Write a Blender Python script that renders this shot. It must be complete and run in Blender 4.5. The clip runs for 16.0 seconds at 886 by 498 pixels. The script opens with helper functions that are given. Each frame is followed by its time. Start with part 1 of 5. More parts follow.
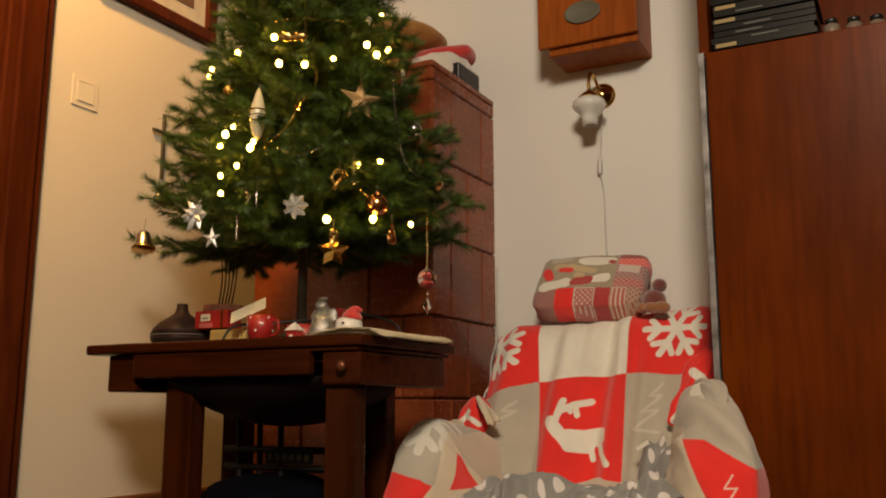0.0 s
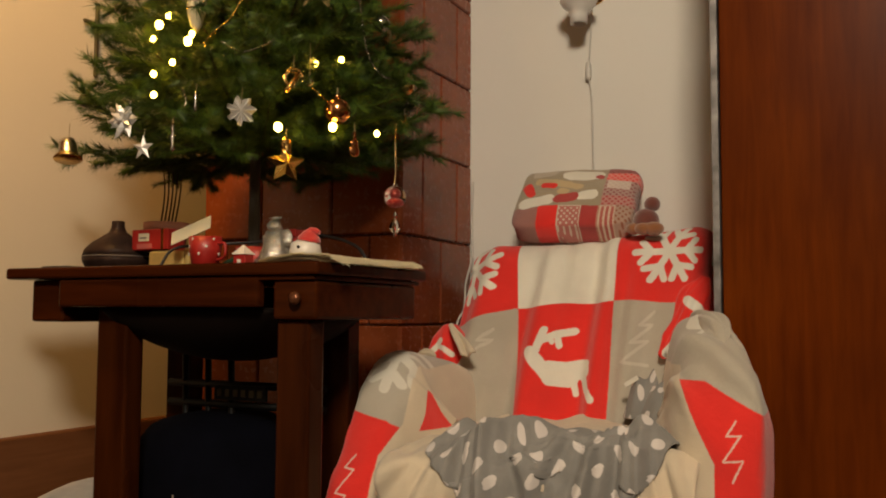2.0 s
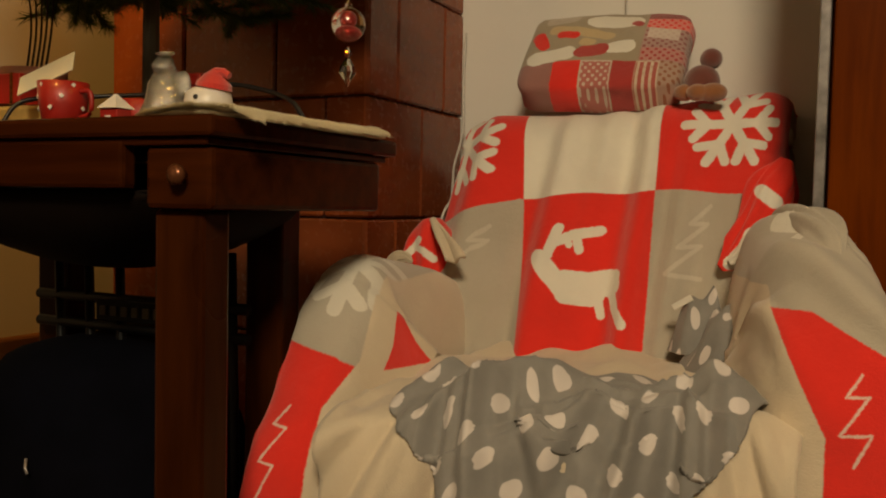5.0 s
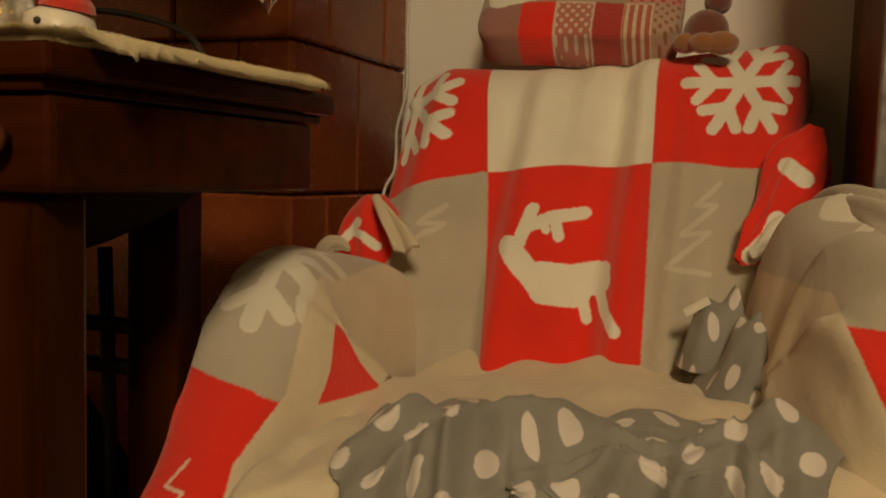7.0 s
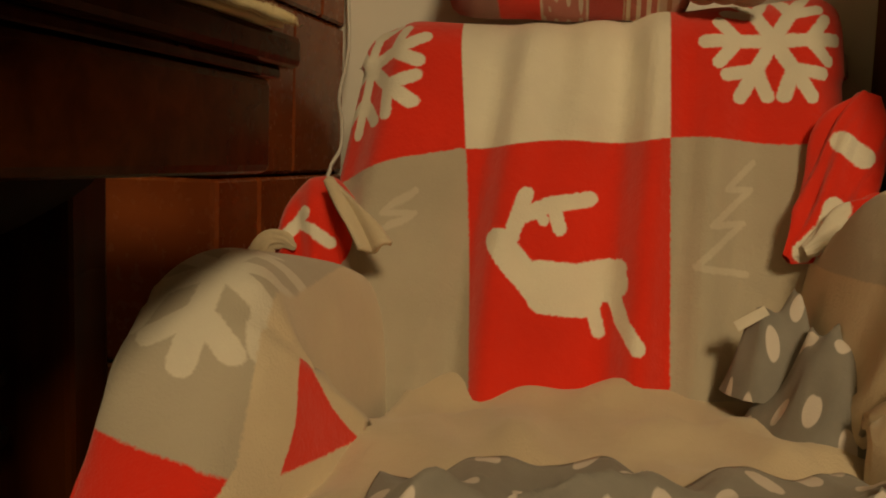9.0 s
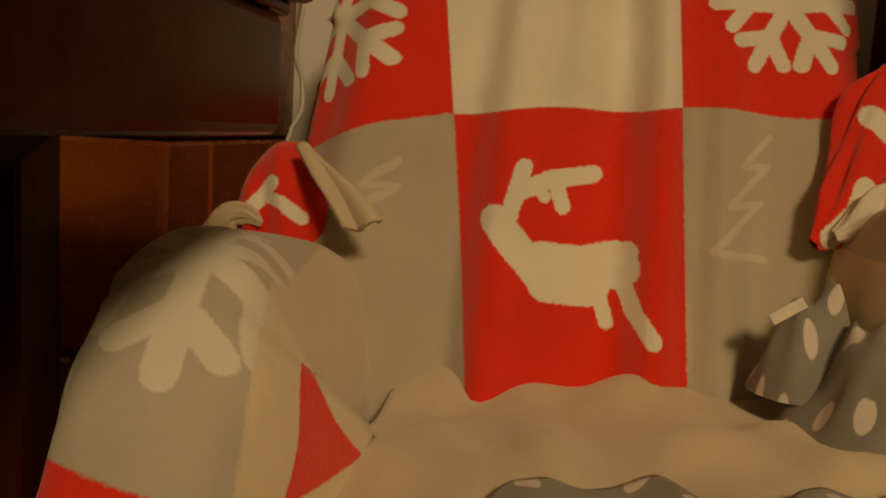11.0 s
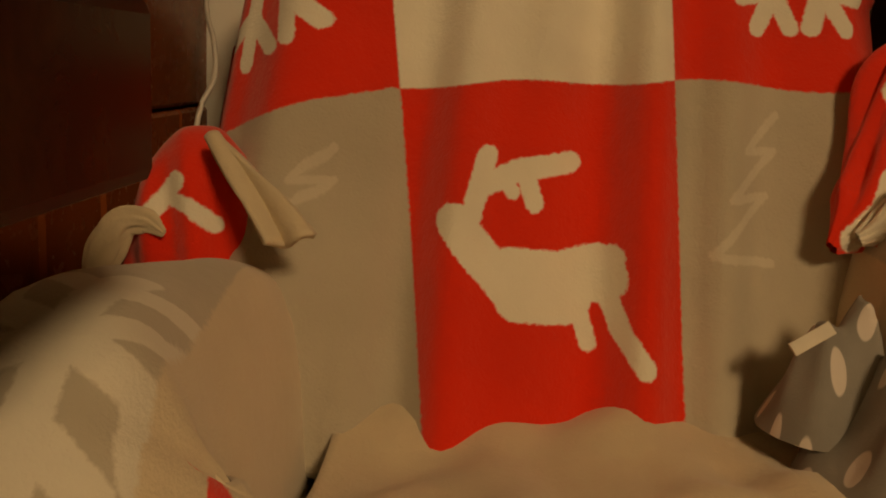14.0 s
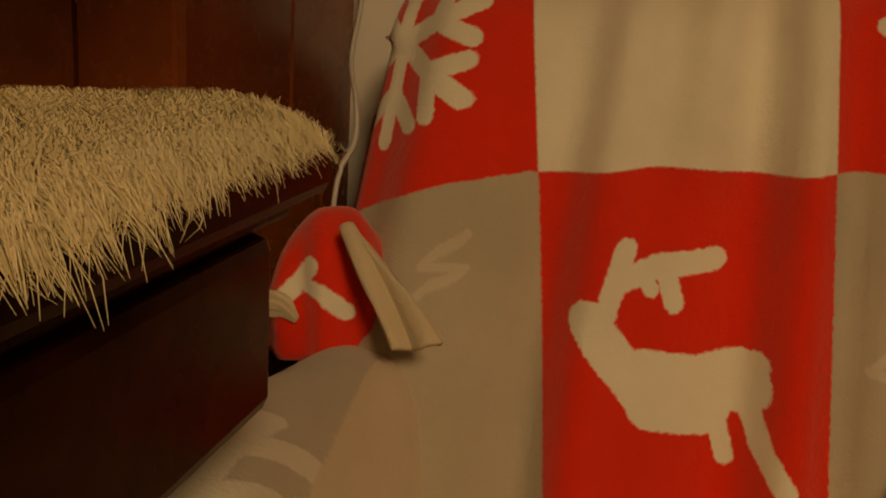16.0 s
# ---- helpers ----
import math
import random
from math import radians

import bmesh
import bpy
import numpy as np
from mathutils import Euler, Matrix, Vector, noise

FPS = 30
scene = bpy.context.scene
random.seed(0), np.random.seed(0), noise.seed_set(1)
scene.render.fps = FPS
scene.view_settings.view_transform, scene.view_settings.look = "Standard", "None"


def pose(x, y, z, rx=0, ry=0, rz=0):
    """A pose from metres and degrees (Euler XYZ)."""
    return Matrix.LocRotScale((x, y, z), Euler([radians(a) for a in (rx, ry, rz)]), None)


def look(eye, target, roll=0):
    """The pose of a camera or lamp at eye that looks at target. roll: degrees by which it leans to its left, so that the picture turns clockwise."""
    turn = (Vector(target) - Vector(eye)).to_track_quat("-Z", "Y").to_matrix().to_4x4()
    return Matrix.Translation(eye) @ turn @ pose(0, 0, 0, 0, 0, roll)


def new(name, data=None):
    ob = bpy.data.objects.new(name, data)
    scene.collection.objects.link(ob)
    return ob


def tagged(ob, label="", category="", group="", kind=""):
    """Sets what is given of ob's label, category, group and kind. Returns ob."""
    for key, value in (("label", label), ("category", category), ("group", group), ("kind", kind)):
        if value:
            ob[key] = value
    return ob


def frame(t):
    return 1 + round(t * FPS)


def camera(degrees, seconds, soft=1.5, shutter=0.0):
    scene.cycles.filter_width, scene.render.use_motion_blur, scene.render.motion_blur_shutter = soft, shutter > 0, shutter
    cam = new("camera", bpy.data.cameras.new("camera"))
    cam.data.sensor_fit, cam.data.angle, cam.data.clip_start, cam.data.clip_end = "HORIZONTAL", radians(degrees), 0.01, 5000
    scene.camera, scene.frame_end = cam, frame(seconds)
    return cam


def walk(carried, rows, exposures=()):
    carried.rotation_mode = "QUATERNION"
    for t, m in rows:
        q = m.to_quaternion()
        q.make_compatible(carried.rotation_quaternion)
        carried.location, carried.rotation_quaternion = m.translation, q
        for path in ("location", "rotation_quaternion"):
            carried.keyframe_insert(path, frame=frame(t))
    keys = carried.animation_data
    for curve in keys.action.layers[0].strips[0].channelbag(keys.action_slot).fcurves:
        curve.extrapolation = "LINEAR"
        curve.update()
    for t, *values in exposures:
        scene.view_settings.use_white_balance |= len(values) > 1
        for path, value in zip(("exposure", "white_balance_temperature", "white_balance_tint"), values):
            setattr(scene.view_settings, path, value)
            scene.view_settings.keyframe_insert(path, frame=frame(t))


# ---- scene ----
cam = camera(52.6, 16.0, soft=1.9)
METRES, EYE, TILT, LEAN, TURN = 1.9, 0.64, 10.0, 0.0, 28.0
ROWS = [
    (0.0, 0.0, 0.0, 0.0, 0.0, 0.0, -0.0),
    (0.5, -0.0186, 0.0258, 0.0117, -0.28, -2.14, -0.25),
    (1.0, -0.026, 0.0365, 0.0217, -1.35, -4.91, -0.7),
    (1.5, -0.0186, 0.0741, 0.016, -1.71, -5.49, -0.72),
    (2.0, 0.0012, 0.1221, 0.0065, -1.79, -5.91, -0.61),
    (2.5, 0.0212, 0.1738, -0.0064, -1.82, -6.97, -0.11),
    (3.0, 0.0358, 0.2103, -0.009, -1.52, -7.78, 0.01),
    (3.5, 0.0313, 0.2544, -0.0198, -1.34, -8.8, -0.2),
    (4.0, 0.0148, 0.3074, -0.0316, -1.8, -10.4, -1.5),
    (6.5, 0.0293, 0.5285, -0.0578, -3.1, -14.99, -1.76),
    (7.0, 0.0071, 0.5678, -0.0667, -7.31, -14.87, -3.02),
    (7.5, -0.0101, 0.6047, -0.0768, -10.85, -14.98, -4.0),
    (8.0, -0.0179, 0.6297, -0.0831, -12.58, -15.13, -4.21),
    (8.5, -0.0175, 0.6754, -0.088, -13.37, -15.79, -4.15),
    (9.0, -0.0177, 0.7047, -0.0937, -13.86, -15.79, -4.24),
    (11.5, -0.0514, 0.7868, -0.1126, -21.79, -17.54, -7.55),
    (12.0, -0.0552, 0.7997, -0.1123, -23.78, -17.93, -7.9),
    (12.5, -0.0468, 0.8187, -0.1117, -24.42, -18.82, -7.51),
    (13.0, -0.0389, 0.8356, -0.1112, -24.43, -19.55, -7.29),
    (13.5, -0.0324, 0.8497, -0.1067, -24.29, -20.22, -7.22),
    (14.0, -0.0191, 0.8587, -0.1045, -23.75, -20.99, -7.14),
    (14.5, -0.0092, 0.8713, -0.1015, -22.56, -21.79, -7.05),
    (15.0, -0.0038, 0.8785, -0.0898, -20.51, -22.7, -6.73),
    (15.5, -0.0022, 0.8845, -0.0763, -18.54, -23.3, -6.66),
    (16.0, -0.0113, 0.8839, -0.0623, -14.36, -23.77, -6.12),
]
EXPOSURES = [(0.0, 0.06, 6600, 14), (3.0, -0.02, 6900, 12), (7.0, -0.44, 9000, 9), (9.0, -0.55, 10100, 9), (12.5, -0.70, 12200, 17), (16.0, -1.0, 13800, 21)]
walk(cam, [(t, pose(0, 0, EYE, TILT, LEAN, TURN) @ pose(METRES * x, METRES * y, METRES * z, 90 + pitch, roll, yaw)) for t, x, y, z, yaw, pitch, roll in ROWS], EXPOSURES)

# ---------------------------------------------------------------- world and lamps
world = bpy.data.worlds.new("night")
scene.world = world
world.use_nodes = True
world.node_tree.nodes["Background"].inputs[0].default_value = (0.5, 0.55, 0.7, 1)
world.node_tree.nodes["Background"].inputs[1].default_value = 0.004


def lamp(name, where, watts, colour, radius):
    data = bpy.data.lights.new(name, "POINT")
    data.energy, data.color, data.shadow_soft_size = watts, colour, radius
    ob = new(name, data)
    ob.location = where
    return ob


lamp("ceiling_light_bulb", (0.38, -0.85, 2.36), 296, (1.0, 0.875, 0.665), 0.28)
# a shaded lamp by the door, just outside the view, that washes the side wall
wash = bpy.data.lights.new("door_lamp_bulb", "SPOT")
wash.energy, wash.color, wash.shadow_soft_size, wash.spot_size, wash.spot_blend = 125, (1.0, 0.52, 0.13), 0.08, radians(92), 1.0
new("door_lamp_bulb", wash).matrix_world = look((-1.36, 0.86, 2.38), (-1.83, 1.48, 1.62))


# ---------------------------------------------------------------- materials
class Ex:
    """A value in a node tree, with arithmetic."""

    def __init__(self, nt, s):
        self.nt, self.s = nt, s

    def op(self, kind, *others, clamp=False):
        n = self.nt.nodes.new("ShaderNodeMath")
        n.operation, n.use_clamp = kind, clamp
        for i, o in enumerate((self, *others)):
            if isinstance(o, Ex):
                self.nt.links.new(o.s, n.inputs[i])
            else:
                n.inputs[i].default_value = o
        return Ex(self.nt, n.outputs[0])

    def __add__(self, o): return self.op("ADD", o)
    def __sub__(self, o): return self.op("SUBTRACT", o)
    def __mul__(self, o): return self.op("MULTIPLY", o)
    def __truediv__(self, o): return self.op("DIVIDE", o)
    def abs(self): return self.op("ABSOLUTE")
    def min(self, o): return self.op("MINIMUM", o)
    def max(self, o): return self.op("MAXIMUM", o)
    def hyp(self, o): return (self * self + o * o).op("SQRT")
    def inside(self, soft=0.0015):
        """1 where the value is below zero, 0 above, over a soft edge."""
        return (self * (-1.0 / soft)).op("ADD", 0.5, clamp=True)


class Mat:
    def __init__(self, name, rough=0.6, metal=0.0, coat=0.0, sheen=0.0):
        self.m = bpy.data.materials.new(name)
        self.m.use_nodes = True
        self.nt = self.m.node_tree
        self.b = self.nt.nodes["Principled BSDF"]
        self.b.inputs["Roughness"].default_value = rough
        self.b.inputs["Metallic"].default_value = metal
        self.b.inputs["Coat Weight"].default_value = coat
        self.b.inputs["Sheen Weight"].default_value = sheen
        self.b.inputs["Sheen Roughness"].default_value = 0.6

    def node(self, kind, **ins):
        n = self.nt.nodes.new(kind)
        for k, v in ins.items():
            n.inputs[k].default_value = v
        return n

    def coords(self, which="Object"):
        n = self.nt.nodes.new("ShaderNodeTexCoord")
        return n.outputs[which]

    def xyz(self, which="Object"):
        n = self.nt.nodes.new("ShaderNodeSeparateXYZ")
        self.nt.links.new(self.coords(which), n.inputs[0])
        return [Ex(self.nt, o) for o in n.outputs]

    def noise(self, scale, detail=4, stretch=(1, 1, 1), rough=0.55, distort=0.0):
        mp = self.nt.nodes.new("ShaderNodeMapping")
        mp.inputs["Scale"].default_value = stretch
        self.nt.links.new(self.coords(), mp.inputs[0])
        n = self.node("ShaderNodeTexNoise", Scale=scale, Detail=detail, Roughness=rough, Distortion=distort)
        self.nt.links.new(mp.outputs[0], n.inputs["Vector"])
        return Ex(self.nt, n.outputs["Fac"])

    def mix(self, fac, a, b, mode="MIX"):
        n = self.nt.nodes.new("ShaderNodeMix")
        n.data_type, n.blend_type = "RGBA", mode
        for i, v in ((0, fac), (6, a), (7, b)):
            if isinstance(v, Ex):
                self.nt.links.new(v.s, n.inputs[i])
            elif hasattr(v, "is_linked"):
                self.nt.links.new(v, n.inputs[i])
            else:
                n.inputs[i].default_value = v if i == 0 else (*v, 1)
        return n.outputs[2]

    def ramp(self, fac, lo, hi):
        """0..1 between lo and hi."""
        return ((fac - lo) * (1.0 / (hi - lo))).op("ADD", 0.0, clamp=True)

    def base(self, v):
        if hasattr(v, "is_linked"):
            self.nt.links.new(v, self.b.inputs["Base Color"])
        else:
            self.b.inputs["Base Color"].default_value = (*v, 1)
        return self

    def rough(self, ex):
        self.nt.links.new(ex.s, self.b.inputs["Roughness"])
        return self

    def bump(self, ex, strength=0.3, dist=0.002):
        n = self.node("ShaderNodeBump", Strength=strength, Distance=dist)
        self.nt.links.new(ex.s, n.inputs["Height"])
        self.nt.links.new(n.outputs[0], self.b.inputs["Normal"])
        return self

    def random(self):
        n = self.nt.nodes.new("ShaderNodeObjectInfo")
        return Ex(self.nt, n.outputs["Random"])


def wood(name, dark, light, rough=0.35, coat=0.3, along=(14, 14, 1.2), scale=3.0, spec=0.07, blotch=0.35):
    m = Mat(name, rough, coat=coat)
    g = m.noise(scale, 6, along, 0.6, 0.4)
    big = m.noise(2.2, 3)
    col = m.mix(m.ramp(g, 0.3, 0.7), dark, light)
    col = m.mix(m.ramp(big, 0.35, 0.7) * blotch, col, tuple(c * 0.55 for c in dark))
    m.base(col).rough(m.ramp(big, 0.2, 0.8) * 0.12 + (rough - 0.06)).bump(g, 0.12, 0.001)
    m.b.inputs["Specular IOR Level"].default_value = spec
    m.b.inputs["Coat Roughness"].default_value = 0.3
    return m.m


def plaster(name, colour):
    m = Mat(name, 0.85)
    fine, big = m.noise(90, 5), m.noise(1.6, 5)
    col = m.mix(m.ramp(big, 0.35, 0.75) * 0.35, colour, tuple(c * 0.86 for c in colour))
    m.base(col).bump(fine * 0.5 + m.noise(14, 4), 0.25, 0.003)
    return m.m


def plain(name, colour, rough=0.5, metal=0.0, coat=0.0, vary=0.25, scale=25, sheen=0.0, bump=0.1, spec=0.5):
    m = Mat(name, rough, metal, coat, sheen)
    m.b.inputs["Specular IOR Level"].default_value = spec
    n = m.noise(scale, 4)
    m.base(m.mix(m.ramp(n, 0.3, 0.7), tuple(c * (1 - vary) for c in colour), colour)).bump(m.noise(scale * 8, 3), bump, 0.001)
    return m.m


def glow(name, colour, strength):
    m = Mat(name, 0.4).base(colour)
    m.b.inputs["Emission Color"].default_value = (*colour, 1)
    m.b.inputs["Emission Strength"].default_value = strength
    return m.m


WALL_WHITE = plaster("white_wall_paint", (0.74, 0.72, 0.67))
# side wall: part of the warm lamp glow is mixed into this yellower base
WALL_LAMPLIT = plaster("lamp_warmed_wall_paint", (0.57, 0.51, 0.41))
# ceiling out of view, darkened so that it throws less light back down
CEILING = plaster("low_bounce_ceiling", (0.22, 0.16, 0.10))
# for the unseen closing walls: dark brown to hold down the fill light
WALL_DIM = plaster("low_bounce_wall", (0.09, 0.06, 0.038))
WARDROBE_WOOD = wood("red_brown_veneer", (0.088, 0.0150, 0.0012), (0.155, 0.0310, 0.0024), 0.30, 0.0, spec=0.05, blotch=0.65)
DOOR_WOOD = wood("dark_door_wood", (0.045, 0.0085, 0.002), (0.090, 0.0190, 0.0045), 0.36, 0.02)
DESK_WOOD = wood("worn_desk_wood", (0.024, 0.0050, 0.0011), (0.050, 0.0115, 0.0025), 0.27, 0.0, (1.2, 14, 14))
LEG_WOOD = wood("worn_leg_wood", (0.022, 0.0048, 0.0011), (0.050, 0.0120, 0.0025), 0.30, 0.0)
SPEAKER_WOOD = wood("orange_speaker_veneer", (0.23, 0.050, 0.007), (0.38, 0.100, 0.015), 0.38, 0.05)
# boards out of view, kept very dark so undersides get little bounce
FLOOR_WOOD = wood("floor_boards", (0.020, 0.009, 0.005), (0.036, 0.017, 0.008), 0.4, 0.1, (14, 1.2, 14))
BOARD_WOOD = wood("plain_board_wood", (0.11, 0.045, 0.018), (0.17, 0.07, 0.03), 0.5, 0.05, (14, 1.2, 14))
IRON = plain("black_iron", (0.005, 0.005, 0.005), 0.5, 0.0, spec=0.2)
BLACK = plain("black_plastic", (0.012, 0.011, 0.012), 0.4)
BRASS = plain("polished_brass", (0.72, 0.45, 0.14), 0.16, 1.0, vary=0.15)
STEEL = plain("chrome_strip", (0.40, 0.38, 0.38), 0.32, 0.40, vary=0.75, scale=22)
OPAL = plain("opal_glass", (0.72, 0.70, 0.66), 0.2, coat=0.4, vary=0.06)
CORD = plain("white_cord", (0.62, 0.60, 0.56), 0.45, vary=0.1)
LINING = plain("armchair_upholstery", (0.09, 0.06, 0.045), 0.9, sheen=0.1)
# navy cloth taken near black: the shade under the table is in its colour
SHADOW_FABRIC = plain("shaded_navy_nylon", (0.0025, 0.0028, 0.006), 0.9, vary=0.4, spec=0.05)
# near-black base stands in for the shade below the tabletop
HOUSING_SHADE = plain("shaded_housing_wood", (0.006, 0.003, 0.002), 0.7, spec=0.1)

# ---------------------------------------------------------------- mesh helpers
def part(name, bm, material, parent=None, label="", smooth=False):
    me = bpy.data.meshes.new(name)
    bm.to_mesh(me)
    bm.free()
    if smooth:
        for p in me.polygons:
            p.use_smooth = True
    for m in (material if isinstance(material, (list, tuple)) else [material]):
        me.materials.append(m)
    ob = new(name, me)
    if parent is not None:
        ob.parent = parent
    if label:
        ob["label"] = label
    return ob


def share(name, ob, m, parent):
    """Another piece on ob's mesh, at the pose m."""
    o = new(name, ob.data)
    o.parent, o.matrix_basis = parent, m
    return o


def thing(name, label, category, group="", at=(0, 0, 0)):
    ob = new(name)
    ob.location = at
    return tagged(ob, label, category, group)


def add_box(bm, lo, hi, bevel=0.0, segs=2):
    b2 = bmesh.new()
    bmesh.ops.create_cube(b2, size=1)
    c, s = [(a + b) / 2 for a, b in zip(lo, hi)], [b - a for a, b in zip(lo, hi)]
    for v in b2.verts:
        v.co = Vector((c[0] + v.co.x * s[0], c[1] + v.co.y * s[1], c[2] + v.co.z * s[2]))
    if bevel:
        bmesh.ops.bevel(b2, geom=b2.edges[:], offset=bevel, segments=segs, affect="EDGES", profile=0.5)
    me = bpy.data.meshes.new("tmp")
    b2.to_mesh(me)
    b2.free()
    bm.from_mesh(me)
    bpy.data.meshes.remove(me)
    return bm


def box(lo, hi, bevel=0.0, segs=2):
    return add_box(bmesh.new(), lo, hi, bevel, segs)


def add_lathe(bm, prof, at=(0, 0, 0), n=32, m=None):
    """A turned body from (radius, height) pairs; m turns it."""
    m = m or Matrix.Identity(4)
    rings = []
    for r, z in prof:
        rings.append([bm.verts.new(Vector(at) + (m @ Vector((r * math.cos(2 * math.pi * k / n), r * math.sin(2 * math.pi * k / n), z)))) for k in range(n)])
    for a, b in zip(rings, rings[1:]):
        for k in range(n):
            bm.faces.new((a[k], a[(k + 1) % n], b[(k + 1) % n], b[k]))
    for ring in (rings[0][::-1], rings[-1]):
        bm.faces.new(ring)
    return bm


def lathe(prof, at=(0, 0, 0), n=32, m=None):
    return add_lathe(bmesh.new(), prof, at, n, m)


def add_tube(bm, pts, r, n=8, taper=None):
    pts = [Vector(p) for p in pts]
    rings = []
    for i, p in enumerate(pts):
        d = (pts[min(i + 1, len(pts) - 1)] - pts[max(i - 1, 0)]).normalized()
        side = d.cross(Vector((0, 0, 1)) if abs(d.z) < 0.9 else Vector((1, 0, 0))).normalized()
        up = side.cross(d)
        rr = r if taper is None else r + (taper - r) * i / (len(pts) - 1)
        rings.append([bm.verts.new(p + rr * (side * math.cos(2 * math.pi * k / n) + up * math.sin(2 * math.pi * k / n))) for k in range(n)])
    for a, b in zip(rings, rings[1:]):
        for k in range(n):
            bm.faces.new((a[k], a[(k + 1) % n], b[(k + 1) % n], b[k]))
    bm.faces.new(rings[0][::-1])
    bm.faces.new(rings[-1])
    return bm


def tube(pts, r, n=8, taper=None):
    return add_tube(bmesh.new(), pts, r, n, taper)


def smooth_line(pts, n):
    """A Catmull-Rom line of n points through pts (tuples of any length)."""
    pts = [Vector(p) for p in pts]
    out = []
    for k in range(n):
        f = k / (n - 1) * (len(pts) - 1)
        i = min(int(f), len(pts) - 2)
        f -= i
        p1, p2 = pts[i], pts[i + 1]
        p0, p3 = pts[i - 1] if i else p1 * 2 - p2, pts[i + 2] if i + 2 < len(pts) else p2 * 2 - p1
        out.append(0.5 * (2 * p1 + (p2 - p0) * f + (2 * p0 - 5 * p1 + 4 * p2 - p3) * f * f + (3 * p1 - p0 - 3 * p2 + p3) * f ** 3))
    return out


def sheet(fn, nu, nv, uv=None, back=None):
    """A surface from fn(a, b), a and b from 0 to 1; uv(a, b) gives its map."""
    bm = bmesh.new()
    vs = [[bm.verts.new(fn(i / nu, j / nv)) for j in range(nv + 1)] for i in range(nu + 1)]
    lay = bm.loops.layers.uv.new("UVMap") if uv else None
    for i in range(nu):
        for j in range(nv):
            f = bm.faces.new((vs[i][j], vs[i + 1][j], vs[i + 1][j + 1], vs[i][j + 1]))
            if uv:
                for lo, (a, b) in zip(f.loops, ((i, j), (i + 1, j), (i + 1, j + 1), (i, j + 1))):
                    lo[lay].uv = uv(a / nu, b / nv)
    return bm


def thicken(ob, depth, offset=-1):
    md = ob.modifiers.new("thickness", "SOLIDIFY")
    md.thickness, md.offset = depth, offset
    return ob


def lumpy(bm, amount, scale, seed=0):
    off = Vector((seed * 7.3, seed * 3.1, seed * 5.7))
    bm.normal_update()
    moves = [(v, v.normal * noise.noise(v.co * scale + off) * amount) for v in bm.verts]
    for v, d in moves:
        v.co += d
    return bm


def soft_box(lo, hi, cuts=6, power=5.0, lump=0.0, scale=10, seed=0):
    """A padded block: a cube blown up to a superellipsoid."""
    bm = bmesh.new()
    bmesh.ops.create_cube(bm, size=2)
    bmesh.ops.subdivide_edges(bm, edges=bm.edges[:], cuts=cuts, use_grid_fill=True)
    c, h = [(a + b) / 2 for a, b in zip(lo, hi)], [(b - a) / 2 for a, b in zip(lo, hi)]
    for v in bm.verts:
        k = sum(abs(x) ** power for x in v.co) ** (1 / power)
        v.co = Vector([c[i] + v.co[i] / k * h[i] for i in range(3)])
    if lump:
        lumpy(bm, lump, scale, seed)
    return bm


# ---------------------------------------------------------------- room
WX, WY, TOP = -1.83, 2.50, 2.55  # inner faces of the side wall and the end wall, the ceiling
part("floor", box((WX - 0.2, -2.9, -0.08), (2.3, WY + 0.2, 0.0)), FLOOR_WOOD)
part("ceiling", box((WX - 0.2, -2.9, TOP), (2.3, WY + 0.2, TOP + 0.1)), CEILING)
part("wall_north", box((WX - 0.2, WY, 0), (2.3, WY + 0.15, TOP)), WALL_WHITE)
part("wall_west_1", box((WX - 0.15, 1.26, 0), (WX, WY, TOP)), WALL_LAMPLIT)
part("wall_west_2", box((WX - 0.15, 0.30, 2.08), (WX, 1.26, TOP)), WALL_LAMPLIT)
part("wall_west_3", box((WX - 0.15, -2.9, 0), (WX, 0.30, TOP)), WALL_LAMPLIT)
part("wall_south", box((WX - 0.2, -2.9, 0), (2.3, -2.75, TOP)), WALL_DIM)
part("wall_east", box((2.15, -2.75, 0), (2.3, WY, TOP)), WALL_DIM)
for nm in ("floor", "ceiling", "wall_north", "wall_west_1", "wall_west_2", "wall_west_3", "wall_south", "wall_east"):
    tagged(bpy.data.objects[nm], {"f": "unseen brown floor boards, darkened to cut bounced light", "c": "unseen ceiling, tan to cut bounced light"}.get(nm[0], "unseen closing wall, dark brown to cut bounced light" if nm in ("wall_south", "wall_east") else "cream white painted plaster wall, slightly uneven"), nm.split("_")[0], kind="structure")

door = thing("door_1", "closed dark red-brown wooden door in its casing", "door", at=(WX, 0.78, 0))
door["kind"] = "structure"
part("door_leaf", box((-0.10, -0.46, 0.01), (-0.05, 0.46, 2.06), 0.004), DOOR_WOOD, door)
for s in (-1, 1):
    bm = add_box(add_box(add_box(bmesh.new(), (0.0, s * 0.535 - 0.06, 0), (0.022, s * 0.535 + 0.06, 2.14), 0.005), (0.018, s * 0.535 - 0.035, 0), (0.034, s * 0.535 + 0.035, 2.14), 0.006), (-0.14, s * 0.47 - 0.011, 0), (0.004, s * 0.47 + 0.011, 2.08), 0.003)
    part("casing", bm, DOOR_WOOD, door)
part("casing", add_box(box((0.0, -0.594, 2.141), (0.022, 0.594, 2.25), 0.005), (0.016, -0.594, 2.16), (0.034, 0.594, 2.23), 0.006), DOOR_WOOD, door)

